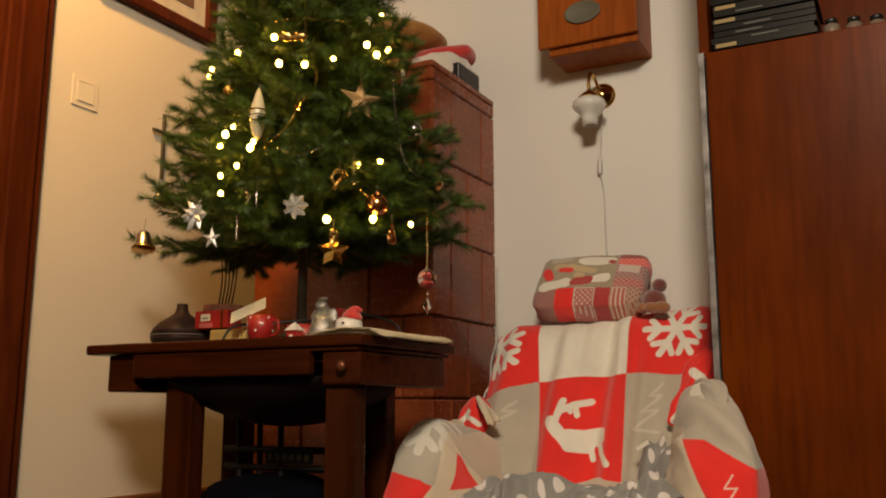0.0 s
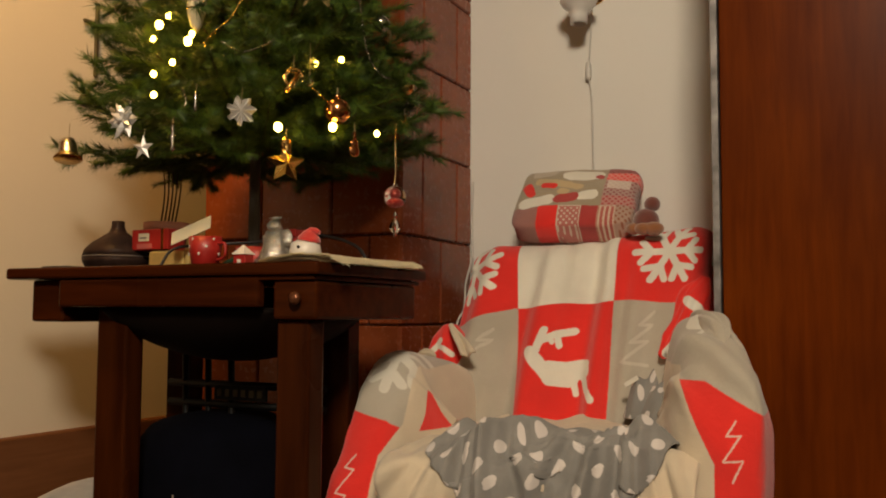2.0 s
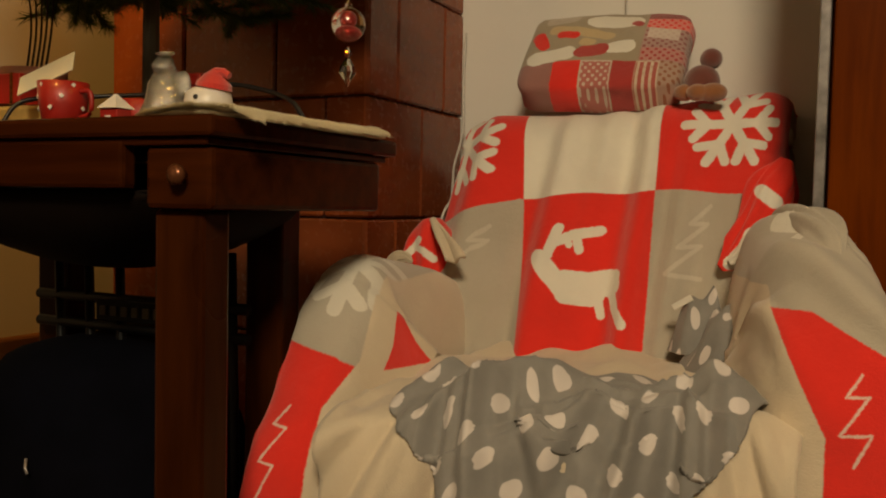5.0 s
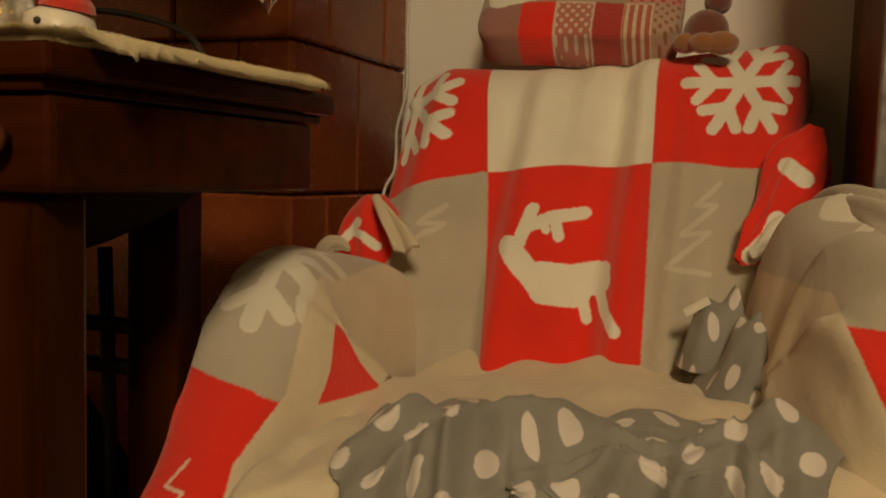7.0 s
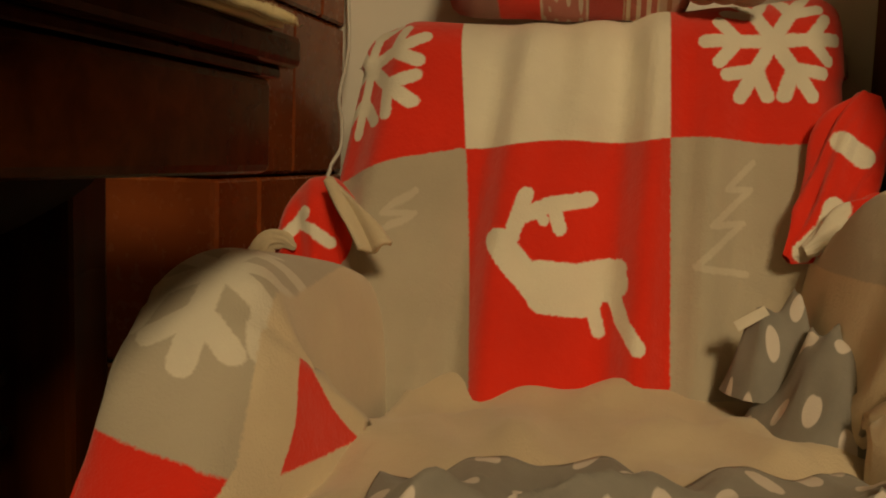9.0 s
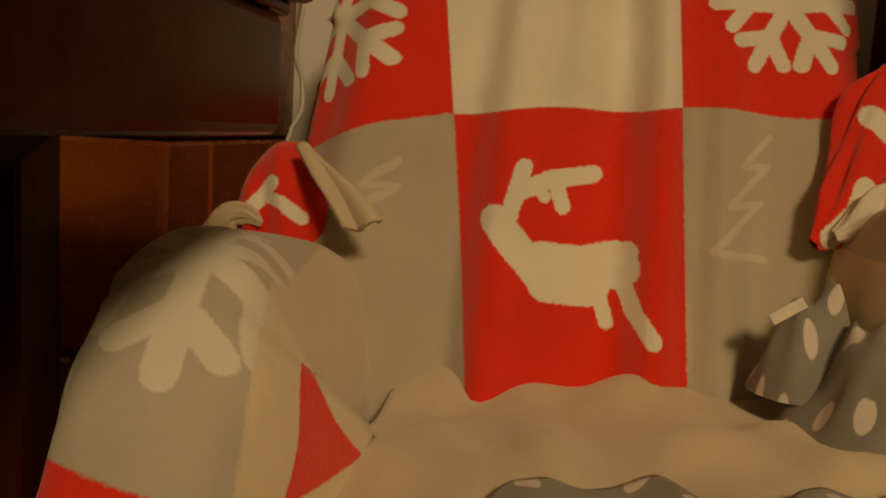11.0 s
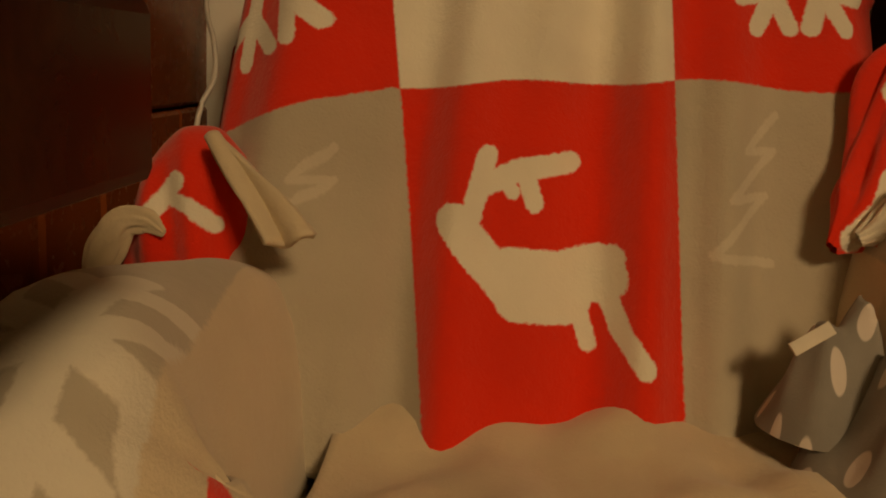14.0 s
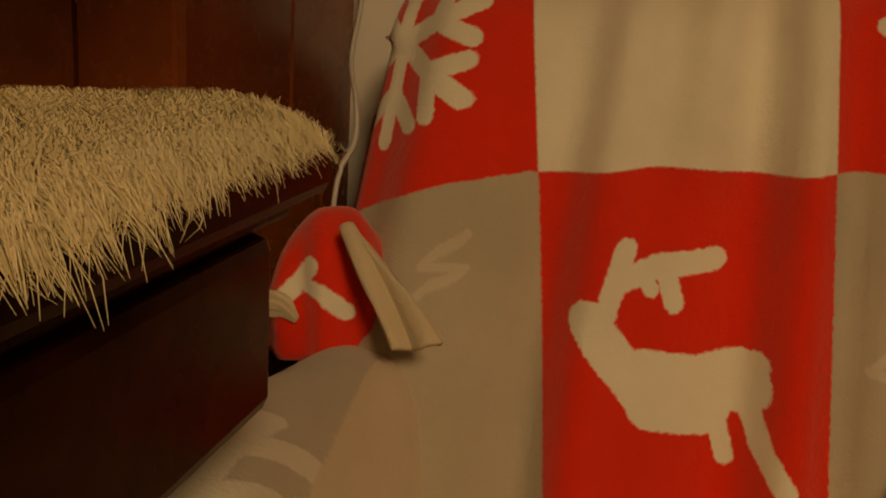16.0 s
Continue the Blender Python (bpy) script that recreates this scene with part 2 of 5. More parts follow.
# ---------------------------------------------------------------- wardrobe beside the armchair
FRONT = 2.0
ward = thing("wardrobe", "tall red-brown veneered cupboard with metal edge strip and open shelf", "cupboard", at=(-0.40, FRONT, 0))
W = 1.0
for lo, hi in (((0, 0.02, 0), (0.022, 0.47, 2.1)), ((W - 0.022, 0.02, 0), (W, 0.47, 2.1))):
    part("side_panel", box(lo, hi, 0.002), WARDROBE_WOOD, ward)
part("back_panel", box((0.023, 0.455, 0), (W - 0.023, 0.47, 2.1)), WARDROBE_WOOD, ward)
for z0, z1 in ((1.42, 1.440), (2.08, 2.1), (0.0, 0.06)):
    part("shelf", box((0.023, 0.02, z0), (W - 0.023, 0.454, z1), 0.002), WARDROBE_WOOD, ward)
part("door", box((0.018, -0.004, 0.07), (0.60, 0.018, 1.438), 0.003), WARDROBE_WOOD, ward)
part("door", box((0.604, -0.004, 0.07), (W - 0.002, 0.018, 1.438), 0.003), WARDROBE_WOOD, ward)
part("edge_strip", box((0.0, -0.004, 0.02), (0.014, 0.019, 1.44), 0.002), STEEL, ward, "worn shiny metal edge strip")

# ---------------------------------------------------------------- fabrics
RED, CREAM, TAUPE, WHITE = (0.80, 0.020, 0.012), (0.65, 0.55, 0.41), (0.46, 0.415, 0.34), (0.77, 0.74, 0.65)


class Fleece(Mat):
    """Printed fleece: flat print areas, cut out by distances, over a fuzzy nap."""

    def ready(self, where="Object"):
        self.p = self.xyz(where)
        wob = self.noise(240, 3) - 0.5
        self.wob = wob * 0.004
        self.colour = None
        return self

    def start(self, c):
        self.colour = self.mix(0.0, c, c)
        return self

    def over(self, d, c, strength=1.0):
        f = (d + self.wob).inside(0.002)
        self.colour = self.mix(f * strength if strength < 1 else f, self.colour, c)
        return self

    def capsule(self, x, y, a, b, r):
        dx, dy = b[0] - a[0], b[1] - a[1]
        k = max(dx * dx + dy * dy, 1e-9)
        px, py = x - a[0], y - a[1]
        h = ((px * dx + py * dy) * (1.0 / k)).op("ADD", 0.0, clamp=True)
        return (px - h * dx).hyp(py - h * dy) - r

    def strokes(self, x, y, pts, r):
        d = None
        for a, b in zip(pts, pts[1:]):
            c = self.capsule(x, y, a, b, r)
            d = c if d is None else d.min(c)
        return d

    def flake(self, x, y, at, size, thick, turn=0.0):
        px, py = x - at[0], y - at[1]
        rad = px.hyp(py)
        ang = py.op("ARCTAN2", px) + (turn + 10 * math.pi)
        step = math.pi / 3
        fold = (ang.op("MODULO", step) - step / 2).abs() * -1.0 + step / 2
        fx, fy = rad * fold.op("COSINE"), rad * fold.op("SINE")
        d = self.capsule(fx, fy, (0, 0), (size, 0), thick)
        return d.min(self.capsule(fx, fy, (size * 0.52, 0), (size * 0.80, size * 0.33), thick * 0.95))

    def done(self, nap=0.5):
        tone = self.noise(9, 4)
        self.base(self.mix(self.ramp(tone, 0.3, 0.75) * 0.16, self.colour, (0.16, 0.10, 0.07), "MULTIPLY"))
        self.bump(self.noise(420, 3) * 0.6 + self.noise(90, 3), nap, 0.0025)
        return self.m


def back_print():
    f = Fleece("blanket_back_print", 0.92, sheen=0.25).ready("UV")
    u, v, _ = f.p
    left = (v - 0.704) * 0.17 + u + 0.883          # below zero: left of the middle column
    right = ((v - 0.71) * 0.05 + u + 0.654) * -1.0  # below zero: right of it
    wave = (u * 38.0).op("SINE") * 0.003 + (u + 0.89).min(0.0) * 0.32 + (u + 0.884).max(0.0).min(0.22) * 0.07
    upper = (wave + 0.706 - v)                       # below zero: the upper row
    f.start(TAUPE)
    f.over(left.max(upper), RED)
    f.over(right.max(upper), RED)
    f.over((u + 0.405) * -1.0, TAUPE)
    f.over((left * -1.0).max(right * -1.0).max(upper), WHITE)
    f.over((left * -1.0).max(right * -1.0).max(upper * -1.0), RED)
    f.over(f.flake(u, v, (-0.545, 0.838), 0.076, 0.0082, -0.03), WHITE)
    f.over(f.flake(u, v, (-1.016, 0.797), 0.080, 0.0085, 0.52), WHITE)
    # the plain pale figure in the middle square
    d = f.strokes(u, v, [(-0.829, 0.606), (-0.822, 0.598), (-0.806, 0.580), (-0.788, 0.562)], 0.014)
    d = d.min(f.strokes(u, v, [(-0.782, 0.565), (-0.745, 0.562), (-0.712, 0.568)], 0.022))
    d = d.min(f.strokes(u, v, [(-0.775, 0.552), (-0.735, 0.548)], 0.019))
    d = d.min(f.strokes(u, v, [(-0.712, 0.578), (-0.700, 0.583)], 0.008))
    d = d.min(f.strokes(u, v, [(-0.708, 0.562), (-0.694, 0.530), (-0.676, 0.508)], 0.008))
    d = d.min(f.strokes(u, v, [(-0.726, 0.540), (-0.718, 0.516)], 0.007))
    d = d.min(f.strokes(u, v, [(-0.817, 0.606), (-0.812, 0.628), (-0.806, 0.655)], 0.0085))
    d = d.min(f.strokes(u, v, [(-0.806, 0.633), (-0.780, 0.645), (-0.738, 0.652)], 0.0088))
    d = d.min(f.strokes(u, v, [(-0.774, 0.641), (-0.766, 0.620)], 0.0075))
    d = d.min(f.strokes(u, v, [(-0.790, 0.636), (-0.784, 0.628)], 0.0060))
    f.over(d, WHITE)
    z = [(-0.566, 0.697), (-0.592, 0.668), (-0.568, 0.668), (-0.606, 0.630), (-0.575, 0.632), (-0.622, 0.588), (-0.570, 0.580)]
    f.over(f.strokes(u, v, z, 0.0035), WHITE, 0.35)
    z = [(-0.930, 0.655), (-0.950, 0.630), (-0.928, 0.630), (-0.958, 0.600)]
    f.over(f.strokes(u, v, z, 0.0035), WHITE, 0.35)
    return f.done()


def arm_left_print():
    f = Fleece("blanket_left_arm_print", 0.92, sheen=0.25).ready()
    x, y, z = f.p
    f.start(TAUPE)
    along = (y - 1.69) * 0.72 + (z - 0.50) * 0.72 + (y - 1.79).max(0.0) * 0.28   # down the rounded front of the arm
    f.over(f.flake(x, along, (-0.982, 0.150), 0.088, 0.0105, 0.52), WHITE, 0.75)
    f.over(z - 0.505 + (x + 1.03) * 0.22 + (x + 0.955).max(0.0) * 0.4, RED)
    f.over(f.strokes(x, z, [(-0.990, 0.43), (-1.005, 0.408), (-0.984, 0.405), (-1.010, 0.365), (-0.988, 0.362), (-1.012, 0.31)], 0.0015).max(y - 1.70), WHITE, 0.75)
    f.over(x * -1.0 - 0.948 + (y - 1.66).max(0.0) * -0.12 + (z - 0.43).max(0.0).min(0.05) * 0.44, CREAM)
    side = (y - 1.800).abs()
    d = (side + (z - 0.545) * 0.48).max(z * -1.0 + 0.490)
    d = d.min((side + (z - 0.527) * 0.75).max(z * -1.0 + 0.465))
    f.over(d.max((x + 0.935) * -1.0), RED)
    return f.done()


def arm_right_print():
    f = Fleece("blanket_right_arm_print", 0.92, sheen=0.25).ready()
    x, y, z = f.p
    f.start(TAUPE)
    inner = x + 0.425 + (z.max(0.443) - 0.567) * 0.49       # below zero: the inner, cream side
    f.over(inner.max(z - 0.60), CREAM)
    f.over((inner * -1.0).max(z - 0.578 + (x + 0.385).max(0.0) * 0.55).max(y - 2.06), RED)
    f.over(f.strokes(x, y, [(-0.440, 1.985), (-0.405, 1.950), (-0.380, 1.915)], 0.011).max(z * -1.0 + 0.60), WHITE, 0.85)
    f.over(f.strokes(x, y, [(-0.420, 1.905), (-0.400, 1.945)], 0.009).max(z * -1.0 + 0.60), WHITE, 0.85)
    f.over(f.strokes(x, z, [(-0.330, 0.515), (-0.345, 0.490), (-0.322, 0.492), (-0.350, 0.448), (-0.318, 0.452), (-0.335, 0.415)], 0.0015).max(y - 1.80), WHITE, 0.75)
    return f.done()


def seat_print():
    f = Fleece("blanket_seat_print", 0.92, sheen=0.25).ready()
    x, y, z = f.p
    f.start(CREAM)
    f.over((x + 0.768 + (z - 0.45) * 0.25).abs() - 0.028 + (z - 0.452).max(0.0) * 20.0, RED)
    return f.done()


def dots():
    m = Mat("grey_dotted_cloth", 0.85, sheen=0.15)
    u, v, _ = m.xyz("UV")
    cell = 0.088

    def grid(ou, ov):
        a = ((u + ou) / cell).op("FRACT") - 0.5
        b = ((v + ov) / (cell * 0.9)).op("FRACT") - 0.5
        return (a * cell).hyp(b * (cell * 0.9))
    d = grid(10, 10).min(grid(10 + cell / 2, 10 + cell * 0.45)) - 0.0132
    d = d + (m.noise(60, 3) - 0.5) * 0.002
    tone = m.noise(14, 4)
    grey = m.mix(m.ramp(tone, 0.3, 0.7), (0.190, 0.183, 0.172), (0.260, 0.250, 0.235))
    m.base(m.mix(d.inside(0.0015), grey, (0.62, 0.57, 0.54))).bump(m.noise(500, 2), 0.3, 0.001)
    return m.m


BACK_PRINT, ARM_L, ARM_R, SEAT_PRINT, DOTS = back_print(), arm_left_print(), arm_right_print(), seat_print(), dots()
RED_FLEECE = Fleece("blanket_red_fold", 0.92, sheen=0.25).ready()
RED_FLEECE.start(RED)
_x, _y, _z = RED_FLEECE.p
RED_FLEECE.over(RED_FLEECE.strokes(_x, _z, [(-0.484, 0.722), (-0.462, 0.706)], 0.011), WHITE)
RED_FLEECE.over(RED_FLEECE.strokes(_x, _z, [(-0.520, 0.610), (-0.500, 0.632), (-0.492, 0.655)], 0.011), WHITE)
RED_FLEECE.over(RED_FLEECE.strokes(_x, _z, [(-1.063, 0.600), (-1.049, 0.616), (-1.042, 0.628)], 0.0075).min(RED_FLEECE.strokes(_x, _z, [(-1.049, 0.616), (-1.030, 0.611), (-1.010, 0.596)], 0.006)), WHITE)
RED_FLEECE = RED_FLEECE.done()
CREAM_FLEECE = Fleece("blanket_cream_fold", 0.92, sheen=0.25).ready().start(CREAM).done()
TAUPE_FLEECE = Fleece("blanket_taupe_fold", 0.92, sheen=0.25).ready().start(TAUPE).done()

# ---------------------------------------------------------------- armchair and what lies on it
CX = -0.735
chair = thing("armchair", "high-backed armchair hidden under a fleece blanket", "armchair")


def lean(x, z):
    """The front of the back rest."""
    return 2.186 + 0.5 * (z - 0.704) + 0.09 * (x + 0.883)


def back_body():
    bm = soft_box((CX - 0.27, -0.075, 0.30), (CX + 0.27, 0.075, 0.83), 6, 6)
    for v in bm.verts:
        v.co.y += lean(v.co.x, v.co.z) + 0.115
    return bm


part("backrest", back_body(), LINING, chair, smooth=True)
part("seat", soft_box((-0.90, 1.70, 0.10), (-0.44, 2.22, 0.415), 6, 6), LINING, chair, smooth=True)
part("armrest", soft_box((-1.005, 1.68, 0.10), (-0.960, 2.20, 0.50), 5, 6), LINING, chair, smooth=True)
part("armrest", soft_box((-0.425, 1.86, 0.10), (-0.405, 1.99, 0.52), 5, 6), LINING, chair, smooth=True)
for lx, ly in ((-0.97, 1.68), (-0.45, 1.88), (-0.97, 2.22), (-0.47, 2.24)):
    part("leg", box((lx - 0.022, ly - 0.022, 0.0), (lx + 0.022, ly + 0.022, 0.14), 0.004), LEG_WOOD, chair)

blanket = thing("blanket", "red, cream and taupe printed fleece blanket draped over the armchair", "blanket")


def corner(s, flat, r):
    """Across a rounded front: sideways and backwards for a length s from the middle."""
    k = abs(s)
    if k <= flat:
        return s, 0.0
    a = (k - flat) / r
    if a <= math.pi / 2:
        x, d = flat + r * math.sin(a), r * (1 - math.cos(a))
    else:
        x, d = flat + r, r + (k - flat - r * math.pi / 2)
    return math.copysign(x, s), d


def back_drape(a, b):
    s = -0.455 + 0.91 * a
    x, d = corner(s, 0.225 if s < 0 else 0.203, 0.072)
    top = 0.868 + 0.13 * min(max(s, -0.05), 0.25) - 0.45 * max(abs(s) - 0.24, 0) ** 1.2
    k = b * 0.62
    straight = top - 0.05 - 0.42
    if k <= straight:
        z, e = 0.42 + k, 0.0
    else:
        t = (k - straight) / 0.05
        if t <= math.pi / 2:
            z, e = top - 0.05 + 0.05 * math.sin(t), 0.05 * (1 - math.cos(t))
        else:
            z, e = top - 0.03 * min(1, (t - math.pi / 2) * 0.25), 0.05 + 0.05 * (t - math.pi / 2)
    low = 1 - min(1, max(0, (z - 0.45) / 0.4))
    sway = s + 0.02 * noise.noise(Vector((s * 3, z * 3, 8.0)))
    fold = 0.0150 * math.sin(sway * 88) * max(0, 0.45 + 1.3 * noise.noise(Vector((s * 7, z * 1.5, 0)))) + 0.0110 * math.sin(sway * 41 + 1.3)
    fold *= 0.75 + 0.45 * low
    fold += 0.010 * noise.noise(Vector((s * 5, z * 5, 1.7)))
    X = CX + x - 0.02 * low * (1 if s < 0 else -0.3) * (abs(s) > 0.2)
    # taper behind towards the shoulders
    return Vector((X, lean(X, z) - 0.004 + d + min(e, 0.16) + fold - (0.35 * d if z > 0.8 else 0), z))


def back_uv(a, b):
    return (CX - 0.455 + 0.91 * a, back_drape(a, b).z if b * 0.62 <= 0.40 else 0.42 + b * 0.62)


thicken(part("back_drape", sheet(back_drape, 110, 70, back_uv), BACK_PRINT, blanket, "red, white and taupe squares with pale snowflakes", True), 0.006)


def seat_front(x):
    return 1.575 + 0.30 * (x + 0.95)


SEAT_LINE = smooth_line([(0.0, 0.50), (0.10, 0.462), (0.45, 0.448), (0.80, 0.447), (0.95, 0.440), (1.0, 0.405), (1.02, 0.30), (1.03, 0.17), (1.035, 0.03)], 73)


def seat_point(x, b, lift=0.0):
    k = min(int(b * 72), 71)
    p = SEAT_LINE[k].lerp(SEAT_LINE[k + 1], b * 72 - k)
    y0 = 2.20
    y = y0 + (seat_front(x) - y0) * p[0]
    n = noise.noise(Vector((x * 9, y * 7, 0.4)))
    crease = 1 - (noise.noise(Vector((x * 6 + y * 4, y * 7 - x * 5, 6.0))) ** 2 + 0.004) ** 0.5 * 2.6
    fold = 0.018 * n + 0.010 * noise.noise(Vector((x * 22 + y * 6, y * 9, 3.0))) + 0.014 * max(0, crease)
    fold *= min(1, 0.2 + 3 * p[0])
    drop = min(1, max(0, (p[0] - 0.90) / 0.12))
    hang, share_right = 0.0, min(1, max(0, (x + 0.72) / 0.16))
    for fan, part_of in ((math.atan2(x + 0.75, 0.56 - p[1]), 1 - share_right), (math.atan2(x + 0.50, 0.62 - p[1]) * 1.4, share_right)):
        hang += part_of * (0.015 * math.sin(fan * 13 + 1.5 * n) + 0.006 * math.sin(fan * 31 + x * 20))
    return Vector((x, y - drop * (hang + lift), p[1] + (1 - drop) * (fold + lift)))


def seat_drape(a, b):
    x = -0.908 + 0.518 * a
    p = seat_point(x, b)
    return p


thicken(part("seat_drape", sheet(seat_drape, 90, 90), SEAT_PRINT, blanket, "cream fleece with a red printed shape", True), 0.005)

ARM_SECTION = smooth_line([(2.25, -0.33), (1.85, -0.225), (1.40, -0.100), (0.82, -0.020), (0.0, 0.0), (-0.80, -0.003), (-1.04, -0.032), (-1.08, -0.12), (-1.12, -0.26)], 49)


def arm_drape(line, side, widths, crease):
    """A blanket over an arm rest: line is its ridge, from the back rest down the front."""
    ridge = smooth_line(line, 81)
    wide = smooth_line([(w, 0, 0) for w in widths], 81)

    def fn(a, b):
        k = min(int(b * 80), 79)
        f = b * 80 - k
        p = ridge[k].lerp(ridge[k + 1], f)
        w = wide[k].lerp(wide[k + 1], f)[0]
        t = (ridge[min(k + 2, 80)] - ridge[max(k - 1, 0)]).normalized()
        up = Vector((0.0, t.z, -t.y)).normalized()
        j = min(int(a * 48), 47)
        q = ARM_SECTION[j].lerp(ARM_SECTION[j + 1], a * 48 - j)
        n = 0.010 * noise.noise(Vector((a * 3, b * 7, side * 2.0))) + 0.003 * math.sin(b * 60 + a * 14) * (abs(a - 0.5) > 0.18)
        warp = noise.noise(Vector((a * 2.5, b * 4, 5.0 + side)))
        n += crease * (0.5 + 0.5 * math.sin(a * 15 - b * 30 + 3.0 * warp)) ** 3 * max(0, 1 - abs(b - 0.25) * 2.2)
        depth = q[1] * (0.75 if abs(t.z) < 0.7 else 0.45)
        return p + Vector((side * q[0] * w, 0, 0)) + up * (depth + n)
    return sheet(fn, 56, 84)


L_LINE = [(-0.990, 2.17, 0.545), (-0.990, 2.05, 0.574), (-0.990, 1.94, 0.597), (-0.990, 1.85, 0.612), (-0.990, 1.79, 0.604), (-0.987, 1.745, 0.566), (-0.986, 1.697, 0.503), (-0.986, 1.65, 0.437), (-0.987, 1.612, 0.375), (-0.988, 1.592, 0.29), (-0.988, 1.580, 0.15), (-0.988, 1.575, 0.03)]
R_LINE = [(-0.475, 2.16, 0.630), (-0.460, 2.05, 0.654), (-0.430, 1.97, 0.660), (-0.393, 1.89, 0.646), (-0.367, 1.82, 0.600), (-0.357, 1.78, 0.53), (-0.355, 1.765, 0.42), (-0.360, 1.755, 0.29), (-0.365, 1.75, 0.16), (-0.365, 1.745, 0.03)]
thicken(part("arm_drape", arm_drape(L_LINE, 1, [0.036, 0.037, 0.038, 0.039, 0.047, 0.045, 0.045, 0.046, 0.046, 0.046, 0.047, 0.048], 0.004), ARM_L, blanket, "taupe over red fleece, pale snowflake on top", True), 0.005)
thicken(part("arm_drape", arm_drape(R_LINE, -1, [0.028, 0.028, 0.034, 0.048, 0.056, 0.060, 0.060, 0.056, 0.052, 0.050], 0.030), ARM_R, blanket, "taupe, cream and red fleece with a zigzag line", True), 0.005)


def bundle(line, radii, seed, flat=0.6):
    """Gathered cloth: a crumpled, flattened roll along a line."""
    axis = smooth_line(line, 40)
    size = smooth_line([(r, 0, 0) for r in radii], 40)

    def fn(a, b):
        k = min(int(b * 39), 38)
        p = axis[k].lerp(axis[k + 1], b * 39 - k)
        d = (axis[k + 1] - axis[k]).normalized()
        s1 = d.cross(Vector((0, 1, 0))).normalized()
        s2 = d.cross(s1)
        t = 2 * math.pi * a
        r = size[k].lerp(size[k + 1], b * 39 - k)[0]
        r *= 1 + 0.16 * math.sin(5 * t + seed + 4 * b) + 0.10 * math.sin(9 * t - 6 * b) + 0.25 * noise.noise(Vector((math.cos(t) * 1.3, math.sin(t) * 1.3, b * 3 + seed)))
        return p + s1 * math.cos(t) * r + s2 * math.sin(t) * r * flat
    return sheet(fn, 48, 60)


part("side_fold", bundle([(-0.452, 2.215, 0.772), (-0.466, 2.200, 0.735), (-0.482, 2.180, 0.680), (-0.505, 2.150, 0.630), (-0.535, 2.130, 0.602)], [0.012, 0.032, 0.034, 0.030, 0.006], 3), RED_FLEECE, blanket, "gathered red fleece with white print", True)
part("side_fold", bundle([(-0.430, 2.11, 0.655), (-0.470, 2.12, 0.640), (-0.520, 2.12, 0.612)], [0.012, 0.026, 0.006], 5), RED_FLEECE, blanket, "gathered red fleece with white print", True)


def hood(a, b):
    """A corner of the blanket that stands up in a dome behind the arm."""
    u, t = 2 * a - 1, b * 2.5
    high = 0.112 * max(0.0, 1 - abs(u - 0.12) ** 2.4 / 1.4) ** 0.6
    dent = 0.006 * noise.noise(Vector((a * 4, b * 4, 3.0))) + 0.004 * math.sin(a * 17 + b * 5)
    return Vector((-1.043 + 0.051 * u + 0.006 * math.cos(t), 2.145 - 0.062 * math.cos(t) * (1 - 0.35 * u * u) + dent, 0.555 + high * math.sin(t)))


def flap(a, b):
    p = Vector((-1.012, 2.092, 0.664)).lerp(Vector((-0.950, 2.030, 0.596)), b)
    wide = 0.008 + 0.050 * b * (1 - 0.4 * b)
    return p + Vector((0.86, 0.10, 0.18)) * wide * (a - 0.12) + Vector((0, -0.006, 0.003)) * math.sin(2.2 * math.pi * a + 2 * b) * (0.3 + b)


thicken(part("side_fold", sheet(hood, 40, 36), RED_FLEECE, blanket, "red fleece corner standing up, white print", True), 0.005)
thicken(part("side_fold", sheet(flap, 14, 24), CREAM_FLEECE, blanket, "cream fleece edge turned over", True), 0.005)
part("side_fold", bundle([(-1.096, 2.070, 0.545), (-1.090, 2.080, 0.575), (-1.080, 2.088, 0.594), (-1.062, 2.088, 0.598), (-1.045, 2.082, 0.590)], [0.008, 0.014, 0.011, 0.009, 0.003], 9, 0.45), CREAM_FLEECE, blanket, "pale fleece corner crumpled on the arm", True)
part("side_fold", bundle([(-0.455, 2.06, 0.668), (-0.420, 1.985, 0.676), (-0.385, 1.91, 0.660), (-0.362, 1.85, 0.625)], [0.012, 0.024, 0.028, 0.008], 12, 0.4), TAUPE_FLEECE, blanket, "taupe fleece gathered on the arm", True)

throw = thing("throw", "crumpled grey cotton throw with white dots on the seat", "blanket")


THROW_SIDES = smooth_line([(-0.845, -0.430, 0), (-0.845, -0.432, 0), (-0.822, -0.440, 0), (-0.790, -0.478, 0), (-0.752, -0.520, 0), (-0.758, -0.518, 0), (-0.778, -0.505, 0)], 61)


